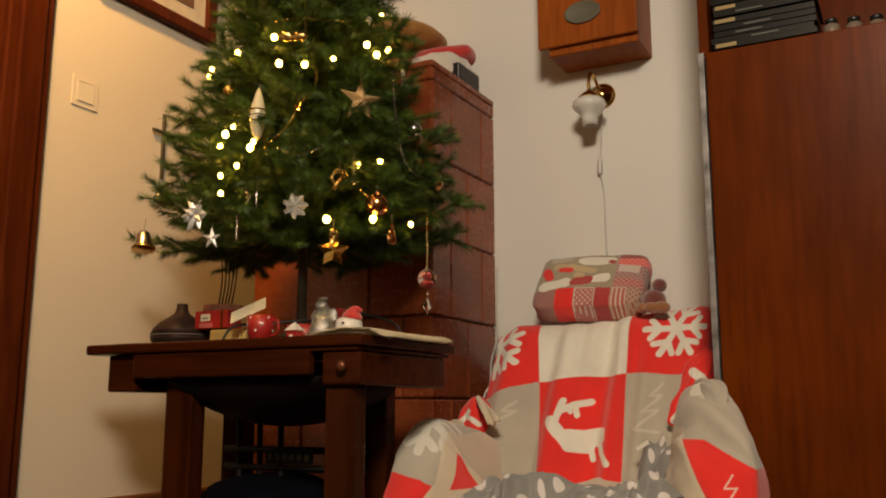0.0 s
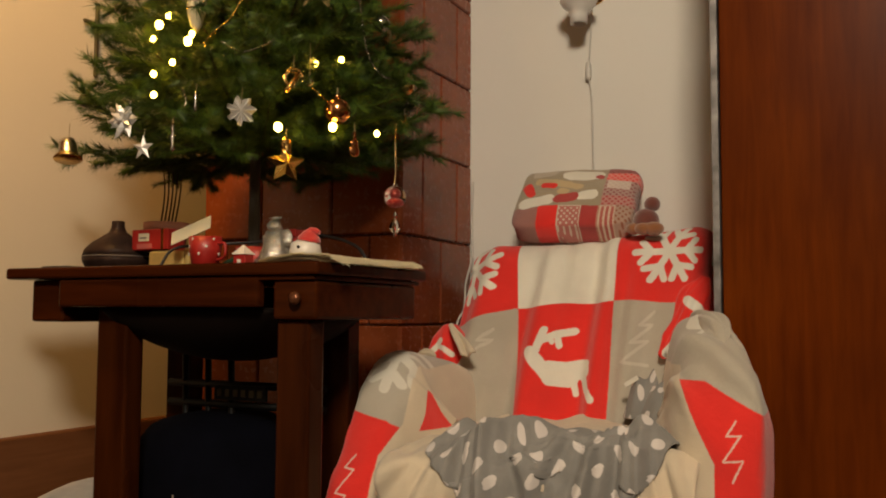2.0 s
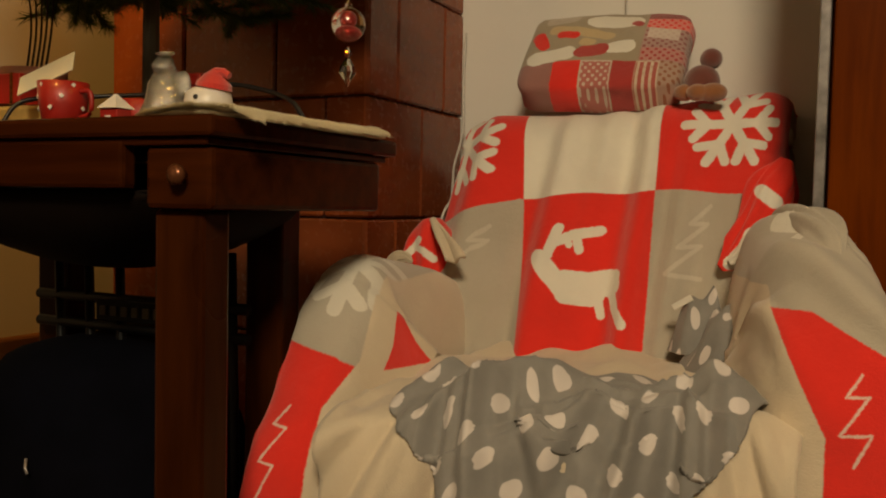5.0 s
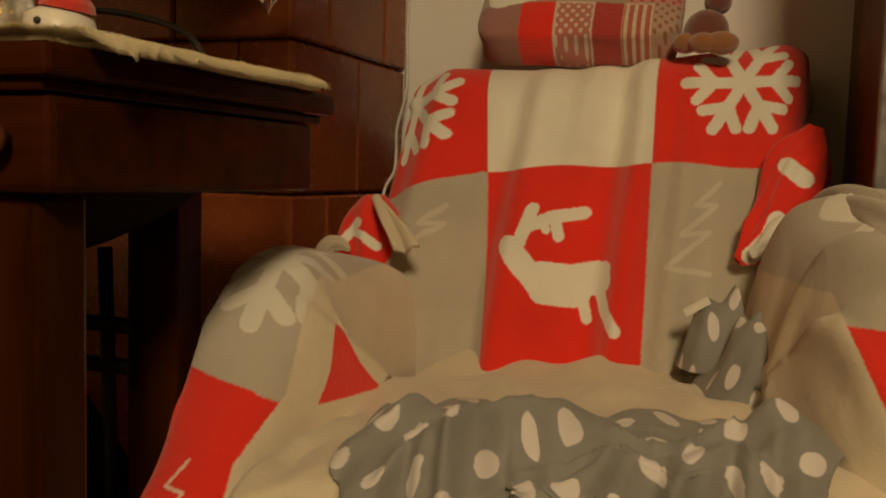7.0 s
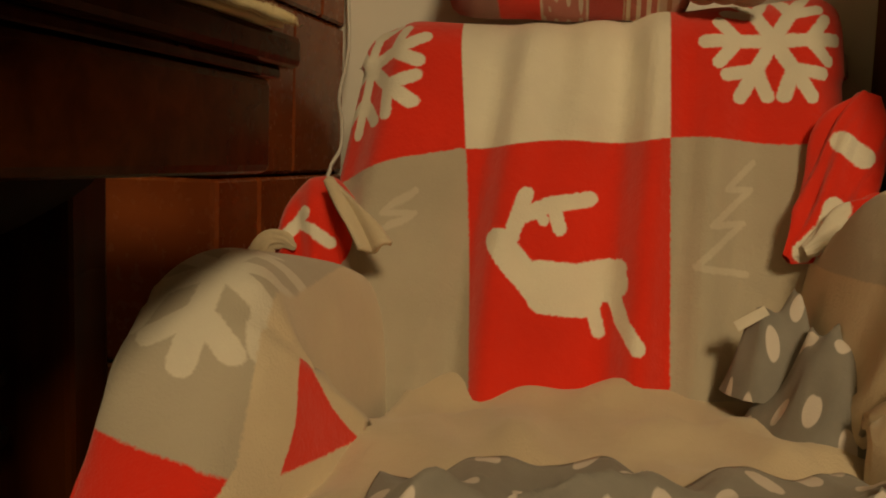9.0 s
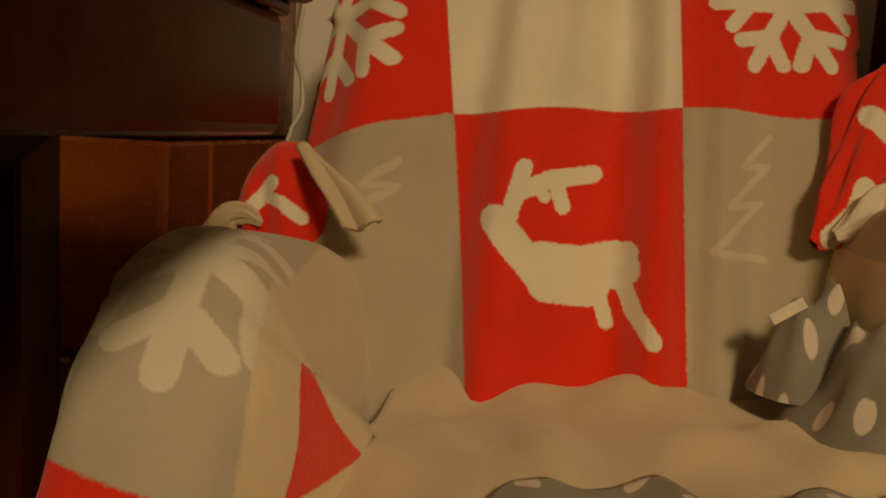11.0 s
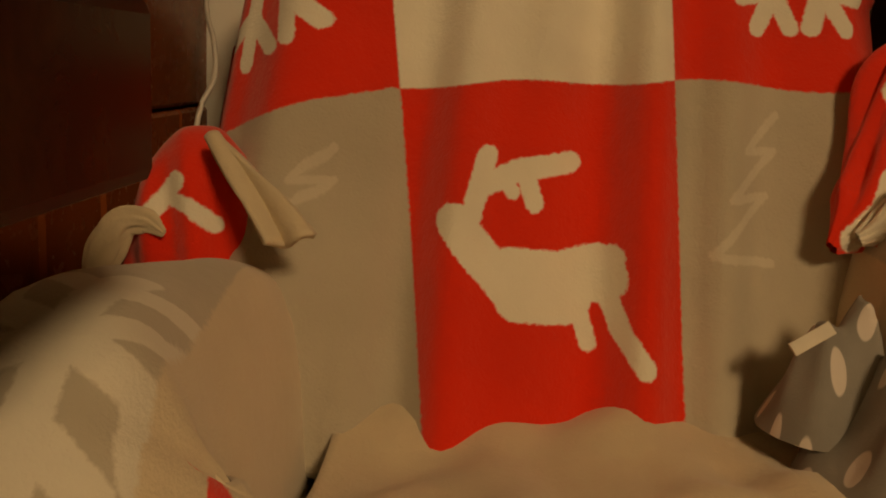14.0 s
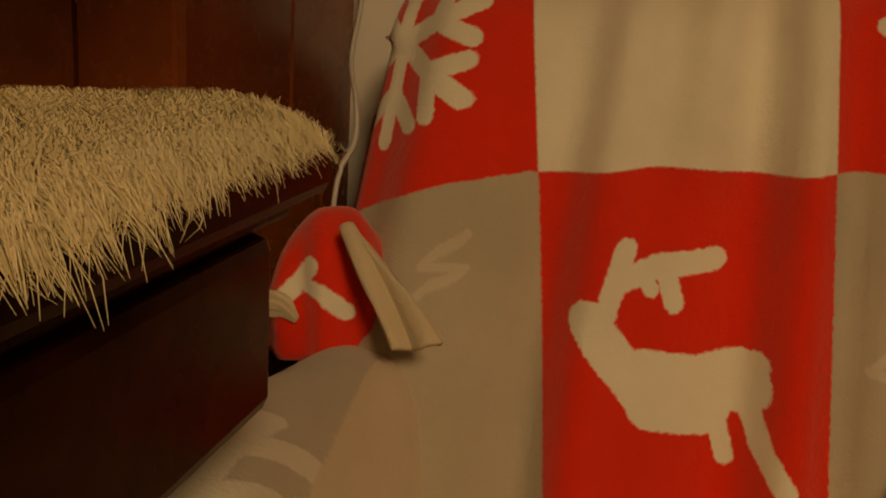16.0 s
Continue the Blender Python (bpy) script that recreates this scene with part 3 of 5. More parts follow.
def throw_point(a, b):
    k = 0.33 + 0.61 * b
    low = max(0, (b - 0.62) / 0.38)
    side = THROW_SIDES[min(60, int(round(b * 60)))]
    edge = 0.02 * math.sin(a * 13 + 1) + 0.012 * math.sin(a * 29)
    x = side[0] + (side[1] - side[0]) * a + 0.006 * math.sin(b * 17)
    p = seat_point(x, min(1, k + (edge if b < 0.5 else 0)), 0.016)
    top = 1 - min(1, low * 1.3)
    w1, w2 = noise.noise(Vector((x * 7, b * 4, 2.0))), noise.noise(Vector((x * 9 + 4, b * 5, 7.0)))
    # gathers that run to the front, swags that hang between them, and sharp small creases
    gather = (0.5 + 0.5 * math.sin((x + 0.45 * b) * 30 + 3.6 * w2)) ** 2
    swag = (0.5 + 0.5 * math.sin((0.60 * b - 0.75 * abs(x + 0.655)) * 25 + 3.2 * w1)) ** 2
    sharp = max(0.0, 1 - abs(noise.noise(Vector((x * 13 + b * 5, b * 8 - x * 9, 9.0)))) * 4.5) ** 1.4
    back, mid = math.exp(-((b - 0.20) / 0.20) ** 2), math.exp(-((b - 0.42) / 0.22) ** 2)
    h = top * (0.010 + 0.046 * back * gather + 0.024 * mid * swag + 0.014 * sharp * (0.25 + 0.75 * back))
    rim = min(1, 6 * min(a, 1 - a), 0.08 + 4.0 * b)
    p.z += h * rim
    p.y -= low * (0.030 + 0.015 * math.sin((x + 0.66) * 21 + b * 5 + w1) + 0.005 * swag)
    return p


def cloth_map(fn, nu, nv, a0, b0):
    """A map that follows the cloth's own lengths, so that a print is not stretched by the folds."""
    grid = [[fn(i / nu, j / nv) for j in range(nv + 1)] for i in range(nu + 1)]
    i0, j0 = int(a0 * nu), int(b0 * nv)
    us, vs = {}, {}
    for j in range(nv + 1):
        us[i0, j] = 0.0
        for i in range(i0, nu):
            us[i + 1, j] = us[i, j] + (grid[i + 1][j] - grid[i][j]).length
        for i in range(i0, 0, -1):
            us[i - 1, j] = us[i, j] - (grid[i][j] - grid[i - 1][j]).length
    for i in range(nu + 1):
        vs[i, j0] = 0.0
        for j in range(j0, nv):
            vs[i, j + 1] = vs[i, j] + (grid[i][j + 1] - grid[i][j]).length
        for j in range(j0, 0, -1):
            vs[i, j - 1] = vs[i, j] - (grid[i][j] - grid[i][j - 1]).length
    near = range(-12, 13, 3)
    mean_u = {(i, j): sum(us[i, min(nv, max(0, j + k))] for k in near) / 9 for i in range(nu + 1) for j in range(nv + 1)}
    mean_v = {(i, j): sum(vs[min(nu, max(0, i + k)), j] for k in near) / 9 for i in range(nu + 1) for j in range(nv + 1)}
    return lambda a, b: (mean_u[round(a * nu), round(b * nv)], mean_v[round(a * nu), round(b * nv)])


thicken(part("throw_sheet", sheet(throw_point, 150, 130, cloth_map(throw_point, 150, 130, 0.5, 0.75)), DOTS, throw, "", True), 0.003, 1)


def crumple(cx, cy, z, rx, ry, h, seed):
    def fn(a, b):
        t, r = a * 2 * math.pi, b
        w = 1 + 0.25 * noise.noise(Vector((math.cos(t) * 1.5, math.sin(t) * 1.5, seed)))
        x, y = cx + rx * r * w * math.cos(t), cy + ry * r * w * math.sin(t)
        k = 1 - abs(noise.noise(Vector((x * 19, y * 19, seed + 4)))) * 2.2
        return Vector((x, y, z + h * (1 - r ** 2) * (0.55 + 0.5 * max(0, k))))
    return sheet(fn, 48, 24, lambda a, b: (b * (rx + h * 0.6) * math.cos(a * 2 * math.pi), b * (ry + h * 0.6) * math.sin(a * 2 * math.pi)))


fold = part("throw_fold", crumple(-0.495, 2.030, 0.455, 0.080, 0.090, 0.105, 2.0), DOTS, throw, "", True)
part("label_tag", box((-0.016, -0.0012, -0.005), (0.016, 0.0012, 0.005), 0.0005), plain("white_tag", (0.70, 0.66, 0.58), 0.7), throw, "small white sewn-in tag").matrix_basis = pose(-0.574, 2.040, 0.554, -25, -32, 10)
part("throw_fold", crumple(-0.548, 2.062, 0.480, 0.055, 0.040, 0.105, 8.0), DOTS, throw, "", True)


def pillow_print():
    f = Fleece("pillow_patchwork", 0.92, sheen=0.25).ready()
    x, y, z = f.p
    f.start((0.36, 0.30, 0.21))
    mauve, tan, deep = (0.30, 0.075, 0.070), (0.54, 0.41, 0.23), (0.44, 0.035, 0.032)

    def patch(x0, x1, y0, y1, c, strength=1.0):
        f.over(((x - (x0 + x1) / 2).abs() - (x1 - x0) / 2).max((y - (y0 + y1) / 2).abs() - (y1 - y0) / 2), c, strength)

    # one column of patches beside the picture, one row of patches below it
    patch(0.074, 0.16, -0.06, 0.12, mauve)
    patch(0.074, 0.16, 0.045, 0.075, RED)
    patch(0.080, 0.135, 0.012, 0.045, (0.60, 0.46, 0.40))
    patch(0.074, 0.16, -0.045, -0.015, deep)
    for x0, x1, c in ((-0.16, -0.082, (0.34, 0.15, 0.13)), (-0.082, -0.030, RED), (-0.030, 0.028, (0.62, 0.50, 0.42)), (0.028, 0.070, deep), (0.070, 0.112, (0.60, 0.44, 0.32)), (0.112, 0.16, (0.33, 0.12, 0.06))):
        patch(x0, x1, -0.12, -0.047, c)
    # small knitted figures in the patches
    knit = ((x * 420.0).op("SINE") * (y * 420.0).op("SINE")) * 0.01 - 0.0035
    f.over(knit.max((x + 0.001).abs() - 0.026).max(y + 0.050), deep, 0.75)
    f.over(knit.max((x - 0.117).abs() - 0.043).max(y - 0.075), WHITE, 0.30)
    f.over(((x * 520.0).op("SINE") * 0.01 - 0.002).max((x - 0.091).abs() - 0.020).max(y + 0.050), deep, 0.85)
    # what lies in the picture itself
    for p0, p1, r, c in (((-0.118, -0.030), (-0.065, -0.022), 0.021, WHITE), ((0.022, -0.014), (0.048, -0.010), 0.015, WHITE), ((-0.128, 0.032), (-0.116, 0.008), 0.013, RED),
                         ((-0.100, 0.048), (0.010, 0.024), 0.011, tan), ((-0.085, 0.034), (-0.055, 0.026), 0.008, RED), ((-0.032, -0.020), (-0.002, -0.016), 0.018, deep),
                         ((-0.036, 0.008), (-0.022, 0.008), 0.009, tan), ((-0.022, 0.066), (0.050, 0.066), 0.018, WHITE), ((0.054, 0.060), (0.060, 0.056), 0.009, deep), ((-0.110, 0.078), (-0.070, 0.080), 0.014, (0.50, 0.43, 0.34))):
        f.over(f.capsule(x, y, p0, p1, r) + (f.noise(45, 2) - 0.5) * 0.008, c)
    return f.done(0.7)


pillow = part("throw_pillow", lumpy(soft_box((-0.150, -0.102, -0.048), (0.150, 0.102, 0.048), 14, 9), 0.009, 15, 5), pillow_print(), None, "", True)
for v in pillow.data.vertices:
    k = max(abs(v.co.x) / 0.150, abs(v.co.y) / 0.102)
    v.co.z *= 1.0 - 0.50 * min(1, max(0, k - 0.45)) ** 1.2
pillow.matrix_basis = pose(-0.788, 2.360, 0.962, 50, 1, 2)
tagged(pillow, "patchwork Christmas pillow in red, white and taupe on the backrest", "pillow")

PLUSH = plain("dark_red_plush", (0.17, 0.035, 0.022), 0.95, sheen=0.6, scale=60, bump=0.6)
PAW = plain("ginger_plush", (0.30, 0.105, 0.030), 0.95, sheen=0.6, scale=60, bump=0.6)


def add_ball(bm, at, r, squash=(1, 1, 1), index=0, seg=20):
    n0 = len(bm.faces)
    bmesh.ops.create_uvsphere(bm, u_segments=seg, v_segments=seg // 2, radius=r, matrix=Matrix.Translation(at) @ Matrix.Diagonal((*squash, 1)))
    bm.faces.ensure_lookup_table()
    for f in bm.faces[n0:]:
        f.material_index = index
    return bm


bm = bmesh.new()
add_ball(bm, (0, 0, 0.030), 0.030, (1.05, 0.9, 1))
add_ball(bm, (0.014, 0.004, 0.070), 0.019, (1, 1, 0.95))
add_ball(bm, (-0.026, -0.012, 0.012), 0.016, (1.2, 1, 0.9), 1)
add_ball(bm, (0.022, -0.020, 0.010), 0.019, (1.3, 1, 0.85), 1)
add_ball(bm, (-0.002, -0.026, 0.010), 0.016, (1.2, 1, 0.9), 1)
toy = part("plush_toy", bm, [PLUSH, PAW], None, "", True)
toy.matrix_basis = pose(-0.600, 2.292, 0.880, 0, 0, 0)
tagged(toy, "small dark red and ginger plush toy on the backrest", "toy")

# ---------------------------------------------------------------- tiled stove in the corner
SX0, SX1, SY0, SH = -1.755, -1.145, 2.09, 1.585


def tile_glaze():
    m = Mat("brown_glazed_tile", 0.33)
    r = m.random()
    n, fine = m.noise(7, 5), m.noise(55, 4)
    col = m.mix(m.ramp(n, 0.3, 0.7), (0.200, 0.0420, 0.0130), (0.315, 0.077, 0.0240))
    col = m.mix(r * 0.35, col, (0.05, 0.011, 0.005))
    m.b.inputs["Specular IOR Level"].default_value = 0.42
    m.base(col).rough(m.ramp(fine, 0.2, 0.8) * 0.15 + 0.18).bump(n + fine * 0.25, 0.22, 0.003)
    return m.m


TILE = tile_glaze()
GROUT = plain("dark_grout", (0.05, 0.018, 0.012), 0.8)
stove = thing("tiled_stove", "brown glazed tile stove standing in the corner", "stove", at=(0, 0, 0))
part("core", box((SX0 + 0.012, SY0 + 0.012, 0.0), (SX1 - 0.012, WY, SH - 0.004)), GROUT, stove)
TH, TW, G = 0.2205, 0.22, 0.004


def tile_mesh(w, h, d=0.016):
    bm = bmesh.new()
    add_box(bm, (0, 0, 0), (w, d, h), 0.004, 1)
    return bm


tile_kinds = {}


def tile_at(w, h, m):
    key = (round(w, 3), round(h, 3))
    if key not in tile_kinds:
        ob = part("tile", tile_mesh(w - G, h - G), TILE, stove)
        tile_kinds[key] = ob
        ob.matrix_basis = m
    else:
        share("tile", tile_kinds[key], m, stove)


rng = random.Random(4)
row0 = 0.883 - 4 * TH
for k in range(9):
    z0 = row0 + k * TH
    z1 = min(z0 + TH, SH)
    if k == 0:
        z0 = max(z0, 0.0)
    if z1 - z0 < 0.03:
        continue
    # front
    joint = -1.345 if k % 2 == 0 else -1.236
    xs = sorted({SX0, SX1, *[x for x in (joint + TW * j for j in range(-3, 3)) if SX0 + 0.03 < x < SX1 - 0.03]})
    for a, b in zip(xs, xs[1:]):
        tile_at(b - a, z1 - z0, pose(a + G / 2, SY0 - rng.uniform(0, 0.0025), z0 + G / 2, rng.uniform(-0.4, 0.4), 0, rng.uniform(-0.4, 0.4)))
    # side
    ys = [SY0, 2.304, WY - 0.002] if k % 2 else [SY0, 2.20, 2.40, WY - 0.002]
    for a, b in zip(ys, ys[1:]):
        tile_at(b - a, z1 - z0, pose(SX1 + rng.uniform(0, 0.0025), a + G / 2, z0 + G / 2, 0, 0, 90 + rng.uniform(-0.4, 0.4)))
part("top_slab", box((SX0, SY0, SH), (SX1, WY, SH + 0.018), 0.004), TILE, stove)

# ---------------------------------------------------------------- sewing table
DX0, DX1, DY0, DY1, DZ = -1.640, -0.912, 1.405, 1.775, 0.775
desk = thing("sewing_table", "dark brown wooden treadle sewing table with worn edges", "table")
part("tabletop", add_box(box((DX0, DY0 - 0.012, DZ - 0.022), (DX1, DY1, DZ), 0.005), (DX0 + 0.25, DY0 - 0.004, DZ - 0.030), (DX1 - 0.012, DY1 - 0.01, DZ - 0.022), 0.002), DESK_WOOD, desk)
drawer = part("drawer", box((-1.008, DY0, 0.680), (-0.921, DY1 - 0.03, DZ - 0.031), 0.006), DESK_WOOD, desk)
part("knob", lathe([(0.004, 0), (0.005, 0.006), (0.010, 0.010), (0.011, 0.015), (0.006, 0.019), (0.001, 0.020)], (-0.955, DY0, 0.715), 16, pose(0, 0, 0, 90)), plain("worn_knob", (0.20, 0.07, 0.03), 0.3, 0.6), drawer, "small worn brass knob", True)
part("drawer", box((-1.590, DY0 + 0.01, 0.672), (-1.505, DY1 - 0.03, DZ - 0.023), 0.005), DESK_WOOD, desk)
part("apron", box((-1.500, DY0 - 0.006, 0.700), (-1.034, DY0 + 0.016, DZ - 0.023), 0.005), DESK_WOOD, desk)
part("back_rail", box((-1.500, DY1 - 0.05, 0.690), (-1.012, DY1 - 0.03, DZ - 0.031), 0.003), DESK_WOOD, desk)


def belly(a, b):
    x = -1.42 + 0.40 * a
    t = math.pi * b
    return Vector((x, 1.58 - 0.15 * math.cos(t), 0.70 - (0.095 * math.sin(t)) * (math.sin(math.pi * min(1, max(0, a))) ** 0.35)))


thicken(part("machine_housing", sheet(belly, 20, 16), HOUSING_SHADE, desk, "curved housing below the tabletop, shade put into its colour", True), 0.006)
for x0, x1, y0, top in ((-1.008, -0.943, 1.418, 0.68), (-1.100, -1.040, 1.690, 0.74), (-1.440, -1.365, 1.440, 0.75), (-1.500, -1.435, 1.690, 0.75)):
    part("leg", box((x0, y0, 0.0), (x1, y0 + 0.045, top), 0.005), LEG_WOOD, desk)
for z in (0.545, 0.505):
    part("iron_rail", tube([(-1.46, 1.66, z), (-1.07, 1.66, z)], 0.008), IRON, desk, "black cast iron rail", True)
for x in (-1.42, -1.36, -1.30, -1.16, -1.10):
    part("iron_upright", tube([(x, 1.66, 0.02), (x + 0.01, 1.66, 0.30), (x, 1.66, 0.62)], 0.007), IRON, desk, "black cast iron upright", True)
part("drive_belt", tube([(-1.03, 1.55, 0.68), (-1.06, 1.56, 0.40), (-1.08, 1.57, 0.10)], 0.004), plain("leather_belt", (0.12, 0.05, 0.02), 0.6), desk, "thin leather drive belt", True)
part("treadle", box((-1.46, 1.52, 0.08), (-1.06, 1.72, 0.10), 0.004), IRON, desk, "black iron foot plate")
plate = part("name_plate", box((-1.33, 1.645, 0.515), (-1.20, 1.652, 0.545), 0.002), IRON, desk, "iron plate with dull raised marks")
gold = plain("dull_gilt", (0.10, 0.085, 0.05), 0.5, 0.5)
for k in range(6):
    part("mark", box((-1.320 + 0.020 * k, 1.642, 0.523), (-1.308 + 0.020 * k, 1.6455, 0.537), 0.001), gold, plate)
# the bag's cloth carries the under-table shade as colour
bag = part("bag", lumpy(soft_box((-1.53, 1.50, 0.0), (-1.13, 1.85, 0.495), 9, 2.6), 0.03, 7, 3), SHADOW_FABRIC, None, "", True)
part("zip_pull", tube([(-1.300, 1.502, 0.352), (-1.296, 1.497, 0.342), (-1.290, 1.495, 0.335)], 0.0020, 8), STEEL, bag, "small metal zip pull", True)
tagged(bag, "bulging navy fabric bag, darkened for the shade under the table", "bag")
board = part("panel_board", box((WX, 1.478, 0.0), (WX + 0.022, 2.085, 0.418), 0.006), BOARD_WOOD)
tagged(board, "plain brown wooden board leaning flat on the wall", "board")
cush = part("floor_cushion", lumpy(soft_box((-1.80, 1.50, 0.0), (-1.545, 1.95, 0.325), 8, 3.0), 0.012, 9, 2), plain("off_white_cloth", (0.42, 0.38, 0.33), 0.9, sheen=0.3), None, "", True)
tagged(cush, "off-white stuffed floor cushion by the wall", "cushion")

# ---------------------------------------------------------------- on the table
T = DZ
diff = thing("aroma_diffuser", "dark brown drop-shaped aroma diffuser on the sewing table", "diffuser", at=(-1.545, 1.585, T))
DARK_WOOD = wood("dark_wood_grain", (0.018, 0.010, 0.008), (0.035, 0.020, 0.016), 0.5, 0.05)
part("body", lathe([(0.050, 0), (0.060, 0.004), (0.069, 0.020), (0.070, 0.030)], n=40), DARK_WOOD, diff, smooth=True)
part("cap", lathe([(0.070, 0.032), (0.066, 0.045), (0.052, 0.060), (0.032, 0.073), (0.018, 0.083), (0.0135, 0.094), (0.013, 0.106), (0.008, 0.107)], n=40), DARK_WOOD, diff, smooth=True)
part("seam", lathe([(0.0695, 0.0295), (0.0712, 0.031), (0.0695, 0.0325)], n=40), plain("grey_seam", (0.20, 0.18, 0.17), 0.3), diff)
slab = part("tablet", box((-1.635, 1.47, T), (-1.56, 1.60, T + 0.008), 0.003), BLACK)
tagged(slab, "thin black tablet lying on the sewing table", "tablet")

RED_CARD = plain("red_carton", (0.36, 0.016, 0.012), 0.45, coat=0.2)
PALE = plain("pale_paper", (0.66, 0.60, 0.42), 0.8, vary=0.1)
SILVER_PAPER = plain("silver_paper", (0.62, 0.60, 0.57), 0.32, 0.25, vary=0.15, scale=40)
GOLD = plain("gold_foil", (0.80, 0.52, 0.16), 0.22, 1.0, vary=0.3, scale=60, bump=0.4)
SILVER = plain("silver_foil", (0.68, 0.66, 0.64), 0.22, 1.0, vary=0.3, scale=60, bump=0.4)
COPPER = plain("copper_bauble", (0.72, 0.34, 0.14), 0.18, 1.0, vary=0.15)
WHITE_GLAZE = plain("white_glaze", (0.70, 0.66, 0.60), 0.35, vary=0.15)
RED_FELT = plain("red_felt", (0.52, 0.018, 0.014), 0.9, sheen=0.4)

tin = thing("tea_tin", "shiny gold tea tin lying on the table", "tin", at=(-1.405, 1.585, T))
TIN_GOLD = plain("bright_gilt_tin", (0.85, 0.62, 0.22), 0.38, 0.55, vary=0.3, scale=30)
part("can", box((-0.035, -0.02, 0), (0.060, 0.03, 0.040), 0.006), TIN_GOLD, tin)
part("lid", box((0.061, -0.021, 0), (0.072, 0.031, 0.041), 0.003), TIN_GOLD, tin)
cart = thing("carton", "small red carton with a white label on a tin", "box", at=(-1.440, 1.59, T + 0.042))
part("case", box((-0.045, -0.025, 0), (0.052, 0.025, 0.042), 0.002), RED_CARD, cart)
lab = part("sticker", box((-0.026, -0.0262, 0.018), (0.002, -0.0252, 0.034)), PALE, cart, "white printed label")
part("print_bar", box((-0.022, -0.0268, 0.023), (-0.004, -0.0262, 0.026)), plain("grey_ink", (0.15, 0.13, 0.13), 0.6), lab)
part("band", box((-0.030, -0.0262, 0.003), (0.010, -0.0252, 0.013)), plain("pink_print", (0.50, 0.12, 0.10), 0.5), cart, "faded pink print")
part("stripe", box((0.034, -0.0262, 0.0), (0.040, 0.0262, 0.0425)), GOLD, cart, "gold stripe")
card = part("card", box((-0.046, -0.001, -0.016), (0.046, 0.001, 0.016), 0.0005), PALE)
card.matrix_basis = pose(-1.302, 1.535, T + 0.074, -30, -20, 8)
tagged(card, "cream paper card leaning on a red mug", "card")
mug = thing("mug", "small red mug with white star print", "mug", at=(-1.248, 1.515, T))
part("cup", lathe([(0.020, 0), (0.024, 0.002), (0.029, 0.030), (0.031, 0.058), (0.028, 0.058), (0.024, 0.010), (0.001, 0.008)], n=28), RED_CARD, mug, smooth=True)
part("handle", tube(smooth_line([(0.029, 0, 0.046), (0.046, 0, 0.044), (0.046, 0, 0.020), (0.027, 0, 0.014)], 14), 0.003), RED_CARD, mug, smooth=True)
for k in range(7):
    a = math.radians(-150 + 26 * k)
    part("star", box((-0.0022, -0.0008, -0.0022), (0.0022, 0.0008, 0.0022)), WHITE_GLAZE, mug).matrix_basis = Matrix.Translation((0.0300 * math.cos(a), 0.0300 * math.sin(a), 0.025 + 0.014 * (k % 3))) @ Matrix.Rotation(a + math.pi / 2, 4, "Z") @ Matrix.Rotation(0.78, 4, "Y")
cup2 = thing("tub", "low red paper tub behind the ornaments", "tub", at=(-1.195, 1.60, T))
part("wall", lathe([(0.030, 0), (0.036, 0.001), (0.040, 0.042), (0.038, 0.042), (0.034, 0.006), (0.001, 0.005)], n=24), RED_CARD, cup2, smooth=True)
house = thing("house_ornament", "tiny red house ornament with a snowy roof", "ornament", at=(-1.150, 1.505, T))
part("walls", box((-0.014, -0.012, 0), (0.014, 0.012, 0.022), 0.002), RED_CARD, house)
bm = bmesh.new()
bmesh.ops.create_cone(bm, cap_ends=True, segments=4, radius1=0.022, radius2=0.001, depth=0.018, matrix=Matrix.Translation((0, 0, 0.031)) @ Matrix.Rotation(math.pi / 4, 4, "Z"))
part("roof", bm, WHITE_GLAZE, house)
part("door", box((-0.004, -0.0135, 0.001), (0.004, -0.0115, 0.013)), WHITE_GLAZE, house)
CRYSTAL = plain("frosted_crystal", (0.66, 0.64, 0.58), 0.22, 0.35, coat=0.6, vary=0.5, scale=90, bump=0.8)
CRYSTAL.node_tree.nodes["Principled BSDF"].inputs["Transmission Weight"].default_value = 0.65
bm = lathe([(0.030, 0), (0.033, 0.004), (0.031, 0.016), (0.027, 0.032), (0.020, 0.050), (0.013, 0.060), (0.009, 0.064)], n=24)
add_ball(bm, (0.0, 0.0, 0.074), 0.0135)
for sx in (-1, 1):
    add_ball(bm, (sx * 0.019, 0.006, 0.052), 0.015, (1.0, 0.45, 1.25))
    add_ball(bm, (sx * 0.024, -0.010, 0.010), 0.011, (1.2, 1.0, 0.7))
add_tube(bm, [(0.011 * math.cos(t * 0.6283), 0.011 * math.sin(t * 0.6283), 0.090) for t in range(11)], 0.0014, 6)
angel = part("figurine", lumpy(bm, 0.005, 85, 4), CRYSTAL, None, "", True)
angel.matrix_basis = pose(-1.105, 1.54, T)
tagged(angel, "sparkling clear crystal figurine on the table", "figurine")
snow = part("snow_ornament", add_ball(lathe([(0.014, 0), (0.024, 0.006), (0.029, 0.022), (0.026, 0.038), (0.012, 0.046)], n=24), (0.004, -0.0275, 0.030), 0.003, index=2), [WHITE_GLAZE, RED_FELT, BLACK], None, "", True)
bm = bmesh.new()
bm.from_mesh(snow.data)
n0 = len(bm.faces)
add_lathe(bm, [(0.0215, 0.043), (0.020, 0.049), (0.013, 0.058), (0.004, 0.066)], n=20, m=pose(0, 0, 0, 0, 10, 0))
add_tube(bm, [(0.010, 0, 0.060), (0.022, 0, 0.060), (0.030, 0, 0.056)], 0.007, 8, 0.004)
